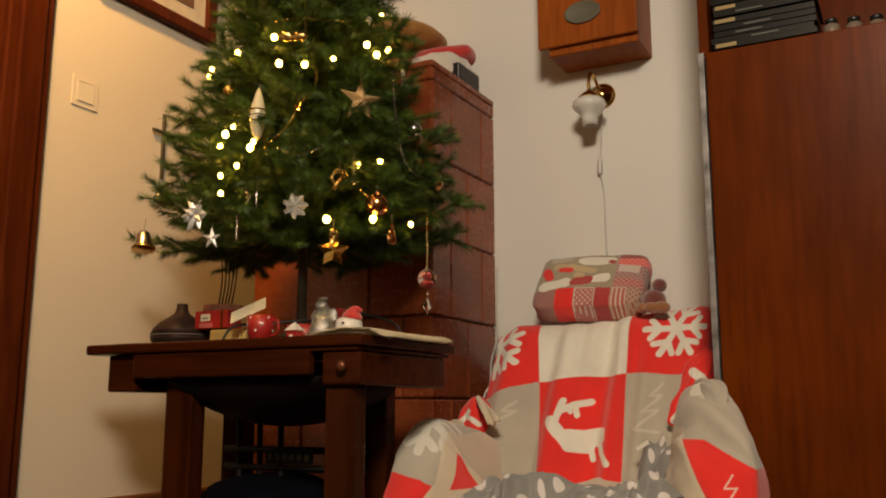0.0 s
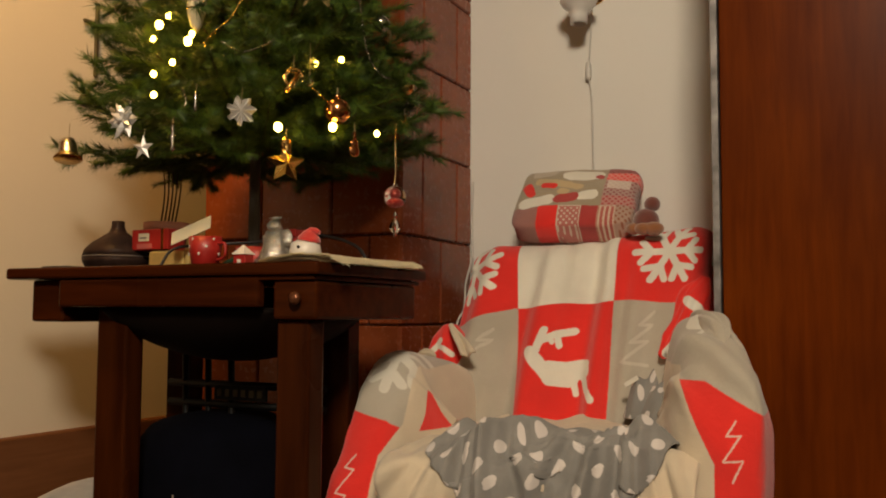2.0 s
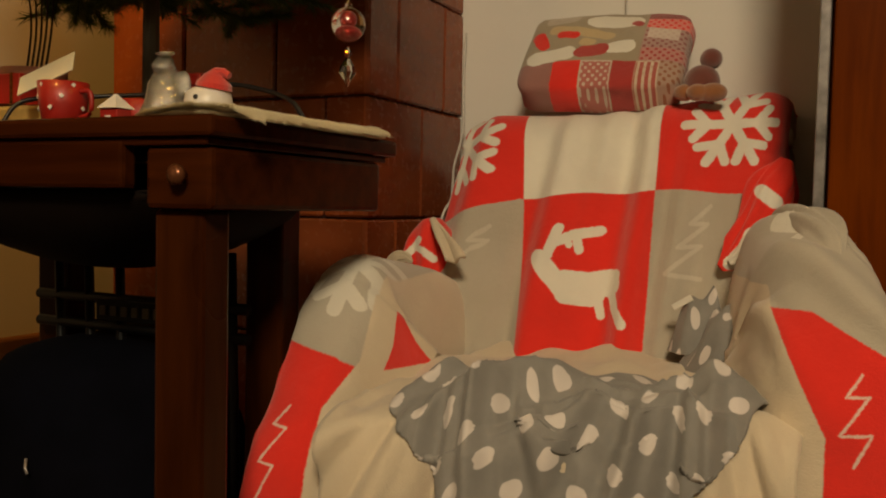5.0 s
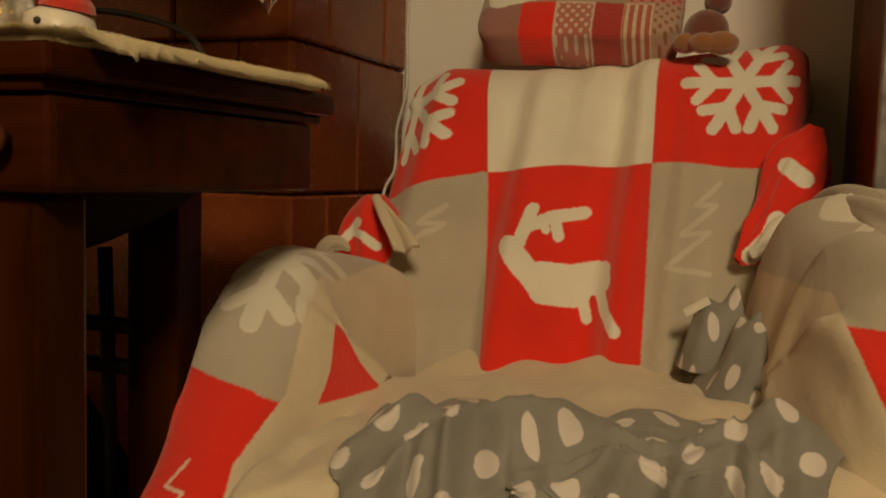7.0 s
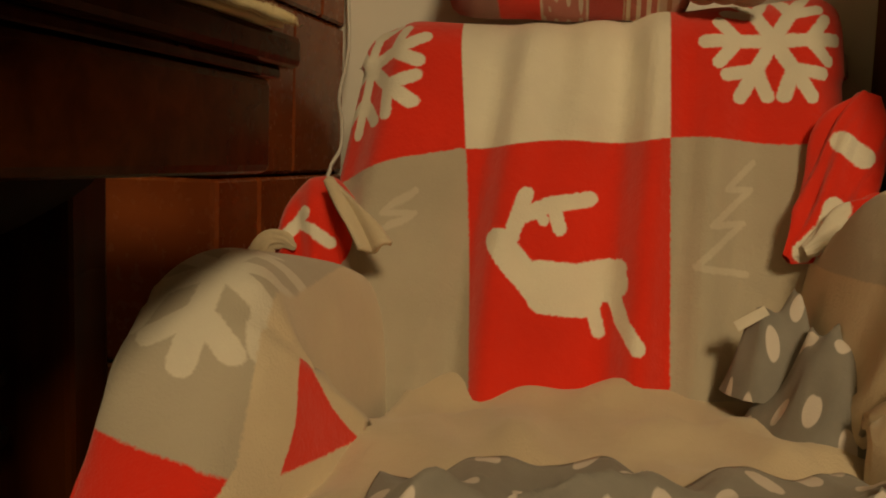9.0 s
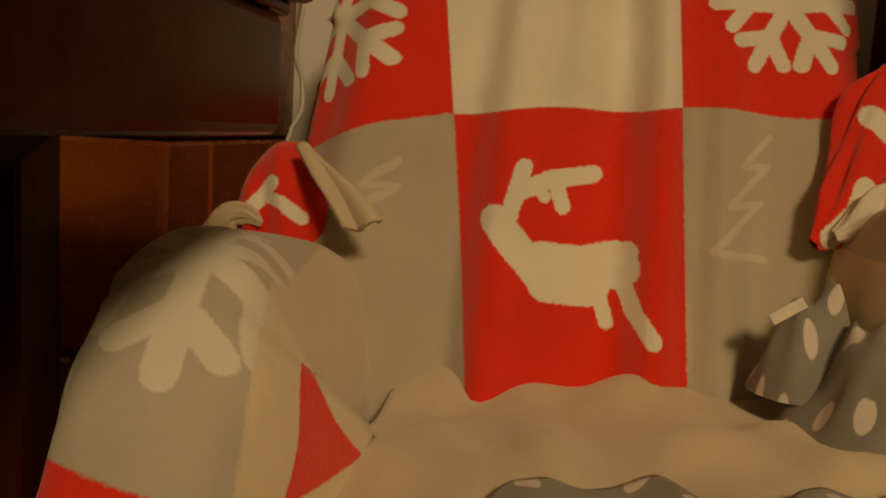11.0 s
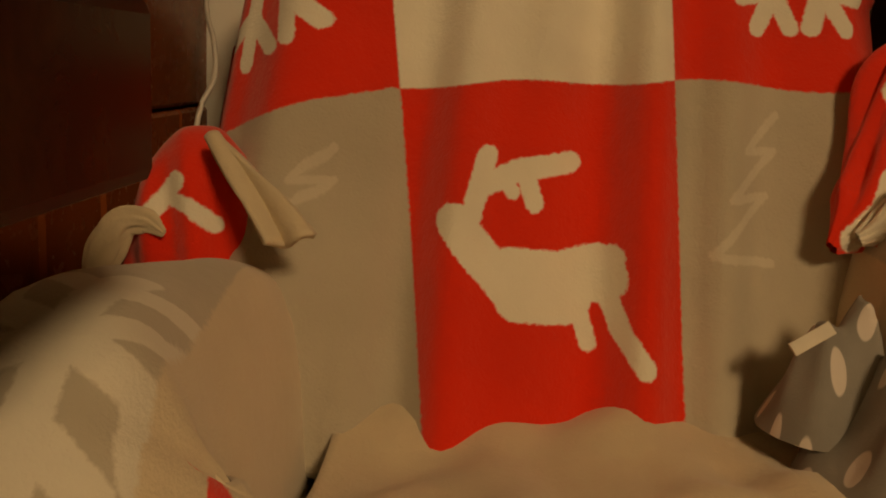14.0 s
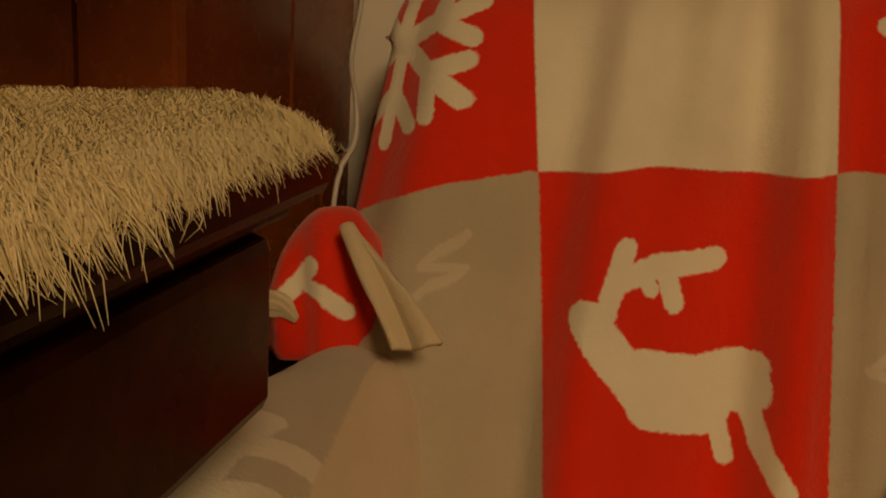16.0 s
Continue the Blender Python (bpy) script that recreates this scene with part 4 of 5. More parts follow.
bm.faces.ensure_lookup_table()
for f in bm.faces[n0:]:
    f.material_index = 1
bm.to_mesh(snow.data)
bm.free()
snow.matrix_basis = pose(-1.035, 1.535, T + 0.003)
tagged(snow, "round white snow ornament with a red cap", "ornament")
gift = thing("gift_box", "small dark red box behind the crystal figurine", "box", at=(-1.118, 1.605, T))
part("carton_body", box((-0.026, -0.020, 0.0), (0.026, 0.020, 0.058), 0.003), RED_CARD, gift)
part("lid", box((-0.028, -0.022, 0.0585), (0.028, 0.022, 0.074), 0.003), RED_CARD, gift)
pot = thing("plant_pot", "terracotta pot with dry twigs behind the tree", "pot", at=(-1.520, 1.70, T))
part("pot_body", lathe([(0.030, 0), (0.034, 0.002), (0.045, 0.090), (0.049, 0.092), (0.049, 0.112), (0.044, 0.112), (0.040, 0.098), (0.001, 0.095)], n=28), plain("terracotta", (0.24, 0.085, 0.045), 0.8), pot, smooth=True)
TWIG = plain("dry_twig", (0.045, 0.030, 0.018), 0.8)
for k in range(5):
    part("twig", tube(smooth_line([(0.01 * (k - 2), 0, 0.09), (0.012 * (k - 2) + 0.006, 0.01, 0.20), (0.020 * (k - 2), 0.0, 0.33 + 0.03 * (k % 3))], 12), 0.0022, 6, 0.001), TWIG, pot)
lead = part("power_lead", tube(smooth_line([(-1.345, 1.50, T + 0.004), (-1.335, 1.53, T + 0.040), (-1.28, 1.60, T + 0.052), (-1.20, 1.64, T + 0.058), (-1.12, 1.66, T + 0.070), (-1.05, 1.66, T + 0.060), (-0.985, 1.63, T + 0.040), (-0.960, 1.62, T + 0.018)], 60), 0.0030), BLACK, None, "", True)
tagged(lead, "black power lead looped across the table", "cable")

# sheepskin over the end of the table
skin = thing("sheepskin", "cream long-haired sheepskin lying over the table end", "sheepskin")
FUR = Mat("cream_fur", 0.75, sheen=0.3)
_g = FUR.nt.nodes.new("ShaderNodeNewGeometry")
_r = Ex(FUR.nt, _g.outputs["Random Per Island"])
FUR.base(FUR.mix(_r, (0.62, 0.52, 0.31), (0.82, 0.74, 0.52)))
FUR = FUR.m


def skin_point(a, b):
    y = 1.435 + 0.300 * b
    x0 = max(-1.13, -0.930 - (1.775 - y) * 1.02) + 0.10 * max(0, 0.30 - b) * 3
    x = x0 + (DX1 + 0.003 - x0) * a
    return Vector((x, y, T + 0.004 + 0.006 * math.sin(math.pi * min(1, a * 1.1)) + 0.002 * noise.noise(Vector((x * 30, y * 30, 0)))))


thicken(part("hide", sheet(skin_point, 24, 24), FUR, skin, "", True), 0.004)
rng = random.Random(11)
verts, faces = [], []
locks = []
for k in range(1500):
    a, b = rng.random(), rng.random()
    if k % 3 == 0:
        a = rng.uniform(0.84, 0.965)
    p = skin_point(a, b)
    clump = noise.noise(Vector((p.x * 18, p.y * 18, 2)))
    d = Vector((0.80 + 0.14 * clump + rng.uniform(-0.05, 0.05), -0.62 + 0.14 * clump + rng.uniform(-0.05, 0.05), 0.03)).normalized()
    locks.append((p, d, rng.uniform(0.028, 0.044) * (1.0 - 0.5 * b)))
for p0, d, ln0 in locks:
    across = d.cross(Vector((0, 0, 1))).normalized()
    for h in range(60):
        off = rng.gauss(0, 0.0046)
        p = p0 + across * off + d * rng.uniform(-0.012, 0.010)
        ln = ln0 * rng.uniform(0.65, 1.05)
        tip = off * rng.uniform(0.02, 0.45)
        rise = rng.uniform(0.001, 0.007)
        base = len(verts)
        for j in range(4):
            t = j / 3
            q = p + d * ln * t + across * (tip - off) * t * t
            over = max(0.0, q.x - DX1)
            q.z += rise * math.sin(t * 2.6) - over * (0.20 + 5 * over)
            if over == 0:
                q.z = max(q.z, T + 0.005)
            w = across * 0.00022 * (1 - 0.80 * t)
            verts += [tuple(q - w), tuple(q + w)]
        for j in range(3):
            faces.append((base + 2 * j, base + 2 * j + 1, base + 2 * j + 3, base + 2 * j + 2))
me = bpy.data.meshes.new("wool")
me.from_pydata(verts, [], faces)
me.materials.append(FUR)
wool = new("wool", me)
wool.parent = skin
wool["kind"] = "stuff"

# ---------------------------------------------------------------- Christmas tree
TX, TY = -1.28, 1.70
tree = thing("christmas_tree", "artificial green Christmas tree standing on the table", "tree", at=(TX, TY, T))
part("trunk", tube([(0, 0, 0.0), (0, 0, 0.4), (0, 0, 1.0), (0, 0, 1.38)], 0.013, 10, 0.004), plain("dark_trunk", (0.03, 0.022, 0.012), 0.8), tree)
foot = bmesh.new()
for k in range(3):
    a = math.radians(30 + 120 * k)
    add_tube(foot, smooth_line([(0, 0, 0.055), (0.05 * math.cos(a), 0.05 * math.sin(a), 0.03), (0.11 * math.cos(a), 0.11 * math.sin(a), 0.004)], 8), 0.005)
part("stand", foot, plain("green_stand", (0.02, 0.05, 0.025), 0.4), tree)
NEEDLE = Mat("pine_needles", 0.5)
_g = NEEDLE.nt.nodes.new("ShaderNodeNewGeometry")
_r = Ex(NEEDLE.nt, _g.outputs["Random Per Island"])
NEEDLE.base(NEEDLE.mix(_r, (0.009, 0.030, 0.006), (0.080, 0.130, 0.016)))
NEEDLE.b.inputs["Specular IOR Level"].default_value = 0.25
NEEDLE = NEEDLE.m
rng = random.Random(23)


def reach(z):
    """How far the branches reach at the height z."""
    return max(0.03, 0.375 - 0.315 * (z - 1.0))


nv, nf, wood_bm = [], [], bmesh.new()


def needles(p0, p1, length, density):
    axis = p1 - p0
    total = axis.length
    if total < 1e-4:
        return
    axis.normalize()
    s1 = axis.cross(Vector((0.3, 0.2, 1))).normalized()
    s2 = axis.cross(s1)
    for _ in range(max(1, int(total * density))):
        t, a = rng.random(), rng.uniform(0, 2 * math.pi)
        out = s1 * math.cos(a) + s2 * math.sin(a)
        d = (out * rng.uniform(0.6, 1.0) + axis * rng.uniform(0.5, 1.1)).normalized()
        q = p0 + axis * total * t
        w = axis.cross(out) * 0.00085
        i = len(nv)
        ln = length * rng.uniform(0.7, 1.15)
        nv.extend((tuple(q - w), tuple(q + w), tuple(q + d * ln)))
        nf.append((i, i + 1, i + 2))


z = 1.02
level = 0
while z < 2.10:
    r = reach(z)
    count = max(5, int(6 + 22 * r))
    for k in range(count):
        a = 2 * math.pi * (k + 0.5 * (level % 2) + rng.uniform(-0.25, 0.25)) / count
        ln = r * rng.uniform(0.82, 1.06) * (0.90 if math.cos(a) < -0.3 else 1.0)
        droop = rng.uniform(-0.10, 0.10) - 0.02
        pts = []
        for j in range(7):
            t = j / 6
            pts.append(Vector((TX + ln * t * math.cos(a), TY + ln * t * math.sin(a), z + 0.05 * (1 - t) + ln * droop * t + 0.05 * t * t - 0.04 * math.sin(t * 3))))
        add_tube(wood_bm, [p - Vector((TX, TY, T)) for p in pts], 0.0028, 5, 0.0012)
        for p, q in zip(pts[1:], pts[2:]):
            needles(p, q, 0.030, 2300)
        for j in range(1, 7):
            for side in (-1, 1):
                tw = (0.055 + 0.095 * (1 - j / 7)) * min(1, r / 0.25 + 0.25) * rng.uniform(0.7, 1.2)
                da = a + side * rng.uniform(0.6, 1.0)
                p = pts[j]
                q = p + Vector((tw * math.cos(da), tw * math.sin(da), rng.uniform(-0.03, 0.04)))
                needles(p, q, 0.028, 2300)
    z += 0.062 if z < 1.3 else 0.072
    level += 1
part("branch_frame", wood_bm, TWIG, tree)
me = bpy.data.meshes.new("crown")
me.from_pydata([(x - TX, y - TY, zz - T) for x, y, zz in nv], [], nf)
me.materials.append(NEEDLE)
crown = new("crown", me)
crown.parent = tree
crown["kind"] = "stuff"


def on_tree(deg, z, out=0.0):
    r = 0.35 - 0.305 * (z - 1.0) + out
    a = math.radians(deg)
    return Vector((TX + r * math.cos(a), TY + r * math.sin(a), z))


# string of lights
string = thing("string_lights", "warm white string lights wound round the Christmas tree", "string lights")
BULB = glow("lit_bulb", (1.0, 0.56, 0.075), 48.0)
SOCKET = plain("green_wire", (0.012, 0.035, 0.015), 0.5)
spots = [(-73, 1.45), (-96, 1.423), (-68, 1.379), (-55, 1.377), (-130, 1.428), (-132, 1.412), (24, 1.596), (-17, 1.459), (-10, 1.442), (6, 1.478), (-40, 1.399), (-85, 1.228), (-88, 1.211),
         (-89, 1.183), (-75, 1.171), (-74, 1.185), (-79, 1.131), (-85, 1.111), (-33, 1.139), (-23, 1.158), (-46, 1.01), (-30, 1.02), (-14, 1.022), (-83, 1.07), (-57, 1.268)]
bulb = None
for k, (deg, z) in enumerate(spots):
    at = on_tree(deg, z, 0.012)
    big = 1.0 if k in (0, 1, 2, 3, 7, 8, 9, 12, 14, 20, 21) else 0.72
    m = Matrix.Translation(at) @ Matrix.Diagonal((big, big, big, 1))
    if bulb is None:
        bulb = part("bulb", add_ball(bmesh.new(), (0, 0, 0), 0.0072, (1, 1, 1.15), 0, 12), BULB, string, "glowing warm bulb", True)
        bulb.matrix_basis = m
    else:
        share("bulb", bulb, m, string)
order = sorted(spots, key=lambda s: -s[1])
part("wire", tube(smooth_line([on_tree(d, z, -0.09) for d, z in order], 160), 0.0012, 5), SOCKET, string)

HOOK = plain("ornament_thread", (0.30, 0.24, 0.14), 0.5, 0.5)


def ornament(name, label, deg, z, bm, material, drop=0.03, smooth=False, out=0.015, turn=0.0):
    at = on_tree(deg, z, out)
    ob = thing(name, label, "ornament", "ornaments on the tree", at)
    ob.rotation_euler = (0, 0, radians(deg + 90 + turn))
    part("piece", bm, material, ob, smooth=smooth)
    part("thread", tube([(0, 0, 0.012), (0.001, 0.002, 0.012 + drop)], 0.0006, 4), HOOK, ob)
    return ob


def bauble(r):
    return add_lathe(add_ball(bmesh.new(), (0, 0, 0), r, seg=28), [(r * 0.22, r * 0.95), (r * 0.22, r * 1.18), (r * 0.08, r * 1.2)], n=12)


def star(r, inner=0.42, points=5, depth=0.008):
    bm = bmesh.new()
    ring = []
    for k in range(points * 2):
        a = math.pi * k / points + math.pi / 2
        rr = r if k % 2 == 0 else r * inner
        ring.append(bm.verts.new((rr * math.cos(a), 0, rr * math.sin(a))))
    for y in (-depth, depth):
        c = bm.verts.new((0, y, 0))
        for k in range(points * 2):
            bm.faces.new((ring[k], ring[(k + 1) % (points * 2)], c))
    return bm


def flake_shape(r, w):
    bm = bmesh.new()
    for k in range(6):
        a = math.pi / 3 * k
        tip = Vector((r * math.cos(a), 0, r * math.sin(a)))
        add_tube(bm, [(0, 0, 0), tip], w, 6)
        for s in (-1, 1):
            add_tube(bm, [tip * 0.55, tip * 0.55 + Vector((0.36 * r * math.cos(a + s * 0.9), 0, 0.36 * r * math.sin(a + s * 0.9)))], w * 0.8, 6)
    return bm


def petals(r, n=6):
    """A flower of pointed petals in two rings."""
    bm = bmesh.new()
    for ring, (rr, y) in enumerate(((r, 0.0), (r * 0.72, -0.006))):
        for k in range(n):
            t = 2 * math.pi * (k + 0.5 * ring) / n
            c, e = Vector((math.cos(t), 0, math.sin(t))), Vector((-math.sin(t), 0, math.cos(t)))
            o = Vector((0, y, 0))
            mid = o + c * rr * 0.55 + Vector((0, -0.007, 0))
            v = [bm.verts.new(q) for q in (o, o + c * rr * 0.5 + e * rr * 0.27, o + c * rr + Vector((0, -0.004, 0)), o + c * rr * 0.5 - e * rr * 0.27, mid)]
            for i, j in ((0, 1), (1, 2), (2, 3), (3, 0)):
                bm.faces.new((v[i], v[j], v[4]))
    return add_ball(bm, (0, -0.012, 0), r * 0.14, seg=10)


def pleated(r, n=14):
    bm = bmesh.new()
    c = bm.verts.new((0, -0.004, 0))
    ring = []
    for k in range(n * 2):
        a = math.pi * k / n
        rr = r * (1.0 if (k // 2) % 2 == 0 else 0.72)
        ring.append(bm.verts.new((rr * math.cos(a), 0.006 if k % 2 else -0.006, rr * math.sin(a))))
    for k in range(n * 2):
        bm.faces.new((ring[k], ring[(k + 1) % (n * 2)], c))
    return bm


ob = ornament("copper_bauble", "shiny copper glass bauble hanging on the tree", -28, 1.052, bauble(0.024), COPPER, 0.03, True)
ornament("gold_bauble", "shiny gold glass bauble hanging on the tree", 23, 1.164, bauble(0.019), GOLD, 0.02, True)
ornament("silver_bauble", "dark silver glass bauble hanging on the tree", 8, 1.275, bauble(0.018), SILVER, 0.02, True)
ornament("silver_bauble", "small silver glass bauble hanging on the tree", -128, 1.100, bauble(0.015), SILVER, 0.02, True)
ornament("silver_bauble", "small silver glass bauble hanging on the tree", -130, 1.299, bauble(0.015), SILVER, 0.02, True)
ornament("silver_bauble", "small silver glass bauble hanging on the tree", -36, 1.100, bauble(0.008), SILVER, 0.06, True)
bell = ornament("bell", "silver and gold bell hanging from a branch tip", -128, 1.005, lathe([(0.003, 0.020), (0.012, 0.018), (0.016, 0.008), (0.019, -0.012), (0.025, -0.024), (0.022, -0.024), (0.001, 0.004)], n=24, m=pose(0, 0, 0, 0, -14, 0)), SILVER, 0.035, True)
part("rim", lathe([(0.0252, -0.0245), (0.0268, -0.022), (0.0235, -0.016)], n=24, m=pose(0, 0, 0, 0, -14, 0)), GOLD, bell, "gold rim", True)
WOODY = plain("pale_gilt_wood", (0.50, 0.33, 0.15), 0.45, 0.2)
ornament("paper_star", "five-pointed golden paper star on the tree", -30, 1.294, star(0.053, 0.36, 5, 0.014), WOODY, 0.05, out=0.03)
DROP = plain("pearly_glass", (0.62, 0.56, 0.36), 0.25, coat=0.5, vary=0.1)
drop = ornament("drop_bauble", "long pearly drop bauble with dotted bands", -72, 1.238, lathe([(0.001, 0.062), (0.007, 0.048), (0.014, 0.022), (0.0175, 0.0), (0.016, -0.020), (0.010, -0.042), (0.003, -0.052)], n=24), DROP, 0.06, True, out=0.035)
for zz in (0.012, 0.0, -0.012):
    part("band", lathe([(0.0168, zz - 0.0016), (0.0182, zz), (0.0168, zz + 0.0016)], n=24), GOLD, drop)
ornament("flower_ornament", "silvery fabric flower clipped to the tree", -91, 1.025, petals(0.037), SILVER_PAPER, 0.02)
ornament("pleated_star", "silver pleated foil star on the tree", -56, 1.036, pleated(0.026), SILVER_PAPER, 0.03)
gs = ornament("foil_star", "crinkled gold foil star hanging below the branches", -44, 0.945, lumpy(add_ball(star(0.034, 0.5, 5, 0.016), (0, 0, 0.026), 0.012, (0.7, 0.7, 1.4)), 0.006, 80, 2), GOLD, 0.05, out=0.0)
violin = add_ball(add_ball(bmesh.new(), (0, 0, -0.010), 0.011, (1, 0.4, 1)), (0, 0, 0.003), 0.008, (1, 0.4, 1))
add_box(violin, (-0.002, -0.002, 0.008), (0.002, 0.002, 0.024))
ornament("violin_ornament", "tiny copper-coloured violin hanging on the tree", -24, 0.990, violin, COPPER, 0.03, True)
horn = bmesh.new()
add_tube(horn, [(0.017 * math.cos(t / 10 * math.pi), 0, 0.017 * math.sin(t / 10 * math.pi)) for t in range(21)], 0.0022, 8)
add_tube(horn, [(0.011 * math.cos(t / 10 * math.pi) - 0.003, 0.002, 0.011 * math.sin(t / 10 * math.pi)) for t in range(21)], 0.0018, 8)
add_tube(horn, [(0.010, 0, 0.012), (-0.004, 0, -0.012), (-0.014, 0, -0.026)], 0.002, 8, 0.006)
ornament("horn_ornament", "small gold hunting horn hanging on the tree", -41, 1.105, horn, GOLD, 0.03, True)
ornament("snowflake_ornament", "flat white six-armed snowflake on the tree", 23, 1.425, flake_shape(0.030, 0.0030), WHITE_GLAZE, 0.02)
ornament("snowflake_ornament", "flat brown wooden snowflake on the tree", 22, 1.278, flake_shape(0.030, 0.0028), WOODY, 0.02)
ornament("small_star", "small gold star on a bead chain", 3, 1.058, star(0.022, 0.4, 5, 0.006), GOLD, 0.02)
ornament("small_star", "small gold star on a bead chain", -57, 1.268, star(0.011, 0.5, 5, 0.005), GOLD, 0.01)
ornament("small_star", "small dull star below the lowest branches", -82, 0.970, star(0.022, 0.4, 5, 0.006), SILVER_PAPER, 0.02)
ornament("small_star", "small white star high on the tree", -10, 1.535, star(0.020, 0.5, 6, 0.006), WHITE_GLAZE, 0.02)
ornament("bow_ornament", "gold ribbon bow on the tree", -62, 1.448, lumpy(add_ball(add_ball(bmesh.new(), (0.016, 0, 0), 0.016, (1.2, 0.5, 0.8)), (-0.016, 0, 0), 0.016, (1.2, 0.5, 0.8)), 0.004, 60, 3), GOLD, 0.02, True)
ornament("icicle", "thin clear glass icicle on the tree", -74, 0.992, lathe([(0.001, 0.020), (0.0035, 0.012), (0.002, 0.004), (0.004, -0.006), (0.0018, -0.016), (0.004, -0.024), (0.001, -0.030)], n=10), SILVER, 0.02, True)
ornament("icicle", "thin clear glass icicle on the tree", -69, 1.052, lathe([(0.001, 0.020), (0.003, 0.010), (0.0018, 0.0), (0.003, -0.010), (0.001, -0.018)], n=10), SILVER, 0.02, True)
ornament("gold_bauble", "small gold bauble hanging on the tree", -93, 1.322, bauble(0.011), GOLD, 0.02, True)
GLASS = Mat("clear_glass", 0.03)
GLASS.b.inputs["Transmission Weight"].default_value = 1.0
GLASS = GLASS.base((0.95, 0.93, 0.90)).m
gl = ornament("glass_bauble", "clear glass bauble with a red and white filling", -10, 0.905, bauble(0.021), GLASS, 0.09, True, out=0.0)
part("filling", add_ball(add_ball(bmesh.new(), (0, 0, -0.008), 0.012, (1, 1, 0.6)), (0, 0, 0.004), 0.007), RED_FELT, gl, "red and white filling", True)
cr = part("pendant", lathe([(0.001, -0.026), (0.005, -0.034), (0.003, -0.040), (0.009, -0.050), (0.011, -0.058), (0.005, -0.066), (0.001, -0.075)], n=10), GLASS, gl, "faceted glass pendant")


def garland(name, label, pts, step, r, material):
    line = smooth_line(pts, 400)
    ob = thing(name, label, "garland", "bead garlands")
    bm, last, total = bmesh.new(), line[0], 0.0
    for p in line:
        if (p - last).length >= step:
            bmesh.ops.create_icosphere(bm, subdivisions=1, radius=r, matrix=Matrix.Translation(p))
            last = p
    beads = part("bead_string", bm, material, ob, smooth=True)
    beads["kind"] = "stuff"
    part("cord", tube(line[::8], 0.0005, 4), material, ob)


garland("bead_garland", "thin gold bead chain on the tree", [on_tree(d, z, 0.012) for d, z in ((-55, 1.60), (-56, 1.52), (-54, 1.44), (-49, 1.34), (-57, 1.268), (-61, 1.22), (-69, 1.165), (-62, 1.14))], 0.0055, 0.0022, GOLD)
garland("bead_garland", "thin silver bead chain on the tree", [on_tree(d, z, 0.012) for d, z in ((11, 1.44), (-2, 1.36), (-8, 1.255), (-9, 1.18), (-3, 1.15), (8, 1.16))], 0.0055, 0.0022, SILVER)
garland("bead_garland", "thin gold bead chain on the tree", [on_tree(d, z, 0.012) for d, z in ((-42, 1.13), (-38, 1.105), (-33, 1.08), (-29, 1.06))], 0.0055, 0.0022, GOLD)
garland("bead_garland", "thin gold bead chain hanging from the lowest branch", [on_tree(d, z, 0.006) for d, z in ((0, 1.06), (-4, 1.02), (-7, 0.97), (-10, 0.93))], 0.0055, 0.0024, GOLD)
garland("bead_garland", "thin silver bead chain on the tree", [on_tree(d, z, 0.012) for d, z in ((-64, 1.17), (-57, 1.15), (-50, 1.165), (-46, 1.18))], 0.0055, 0.0022, SILVER)
garland("bead_garland", "thin gold bead chain on the tree", [on_tree(d, z, 0.012) for d, z in ((-76, 1.49), (-60, 1.50), (-40, 1.50), (-20, 1.52))], 0.0055, 0.0020, GOLD)
garland("bead_garland", "thin silver bead chain on the tree", [on_tree(d, z, 0.012) for d, z in ((-74, 1.08), (-72, 1.05), (-75, 1.02), (-74, 1.0))], 0.0055, 0.0020, SILVER)

# ---------------------------------------------------------------- on the stove
base = part("black_case", box((-1.215, 2.26, SH + 0.018), (-1.147, 2.40, SH + 0.070), 0.005), BLACK)
tagged(base, "small black case lying on the stove", "case")
hat = thing("santa_hat", "red felt hat with a white plush brim on the stove", "hat", at=(-1.262, 2.335, SH + 0.071))
part("brim", lumpy(soft_box((-0.075, -0.10, -0.052), (0.110, 0.06, 0.045), 8, 2.8), 0.012, 22, 8), plain("white_plush", (0.66, 0.60, 0.52), 0.95, sheen=0.5), hat, "white plush brim", True)
part("crown", lumpy(soft_box((-0.075, -0.060, 0.020), (0.118, 0.08, 0.085), 8, 2.6), 0.014, 16, 9), RED_FELT, hat, "red felt crown", True)
carv = thing("wooden_carving", "varnished light brown wooden carving on the stove", "carving", at=(-1.42, 2.33, SH + 0.018))
PALE_WOOD = wood("honey_wood", (0.30, 0.13, 0.035), (0.46, 0.22, 0.07), 0.4, 0.3)
part("foot", box((-0.06, -0.05, 0), (0.08, 0.05, 0.13), 0.01), PALE_WOOD, carv)
part("bowl", lathe([(0.05, 0.13), (0.12, 0.14), (0.17, 0.165), (0.175, 0.185), (0.15, 0.21), (0.06, 0.24), (0.01, 0.25)], n=32), PALE_WOOD, carv, smooth=True)

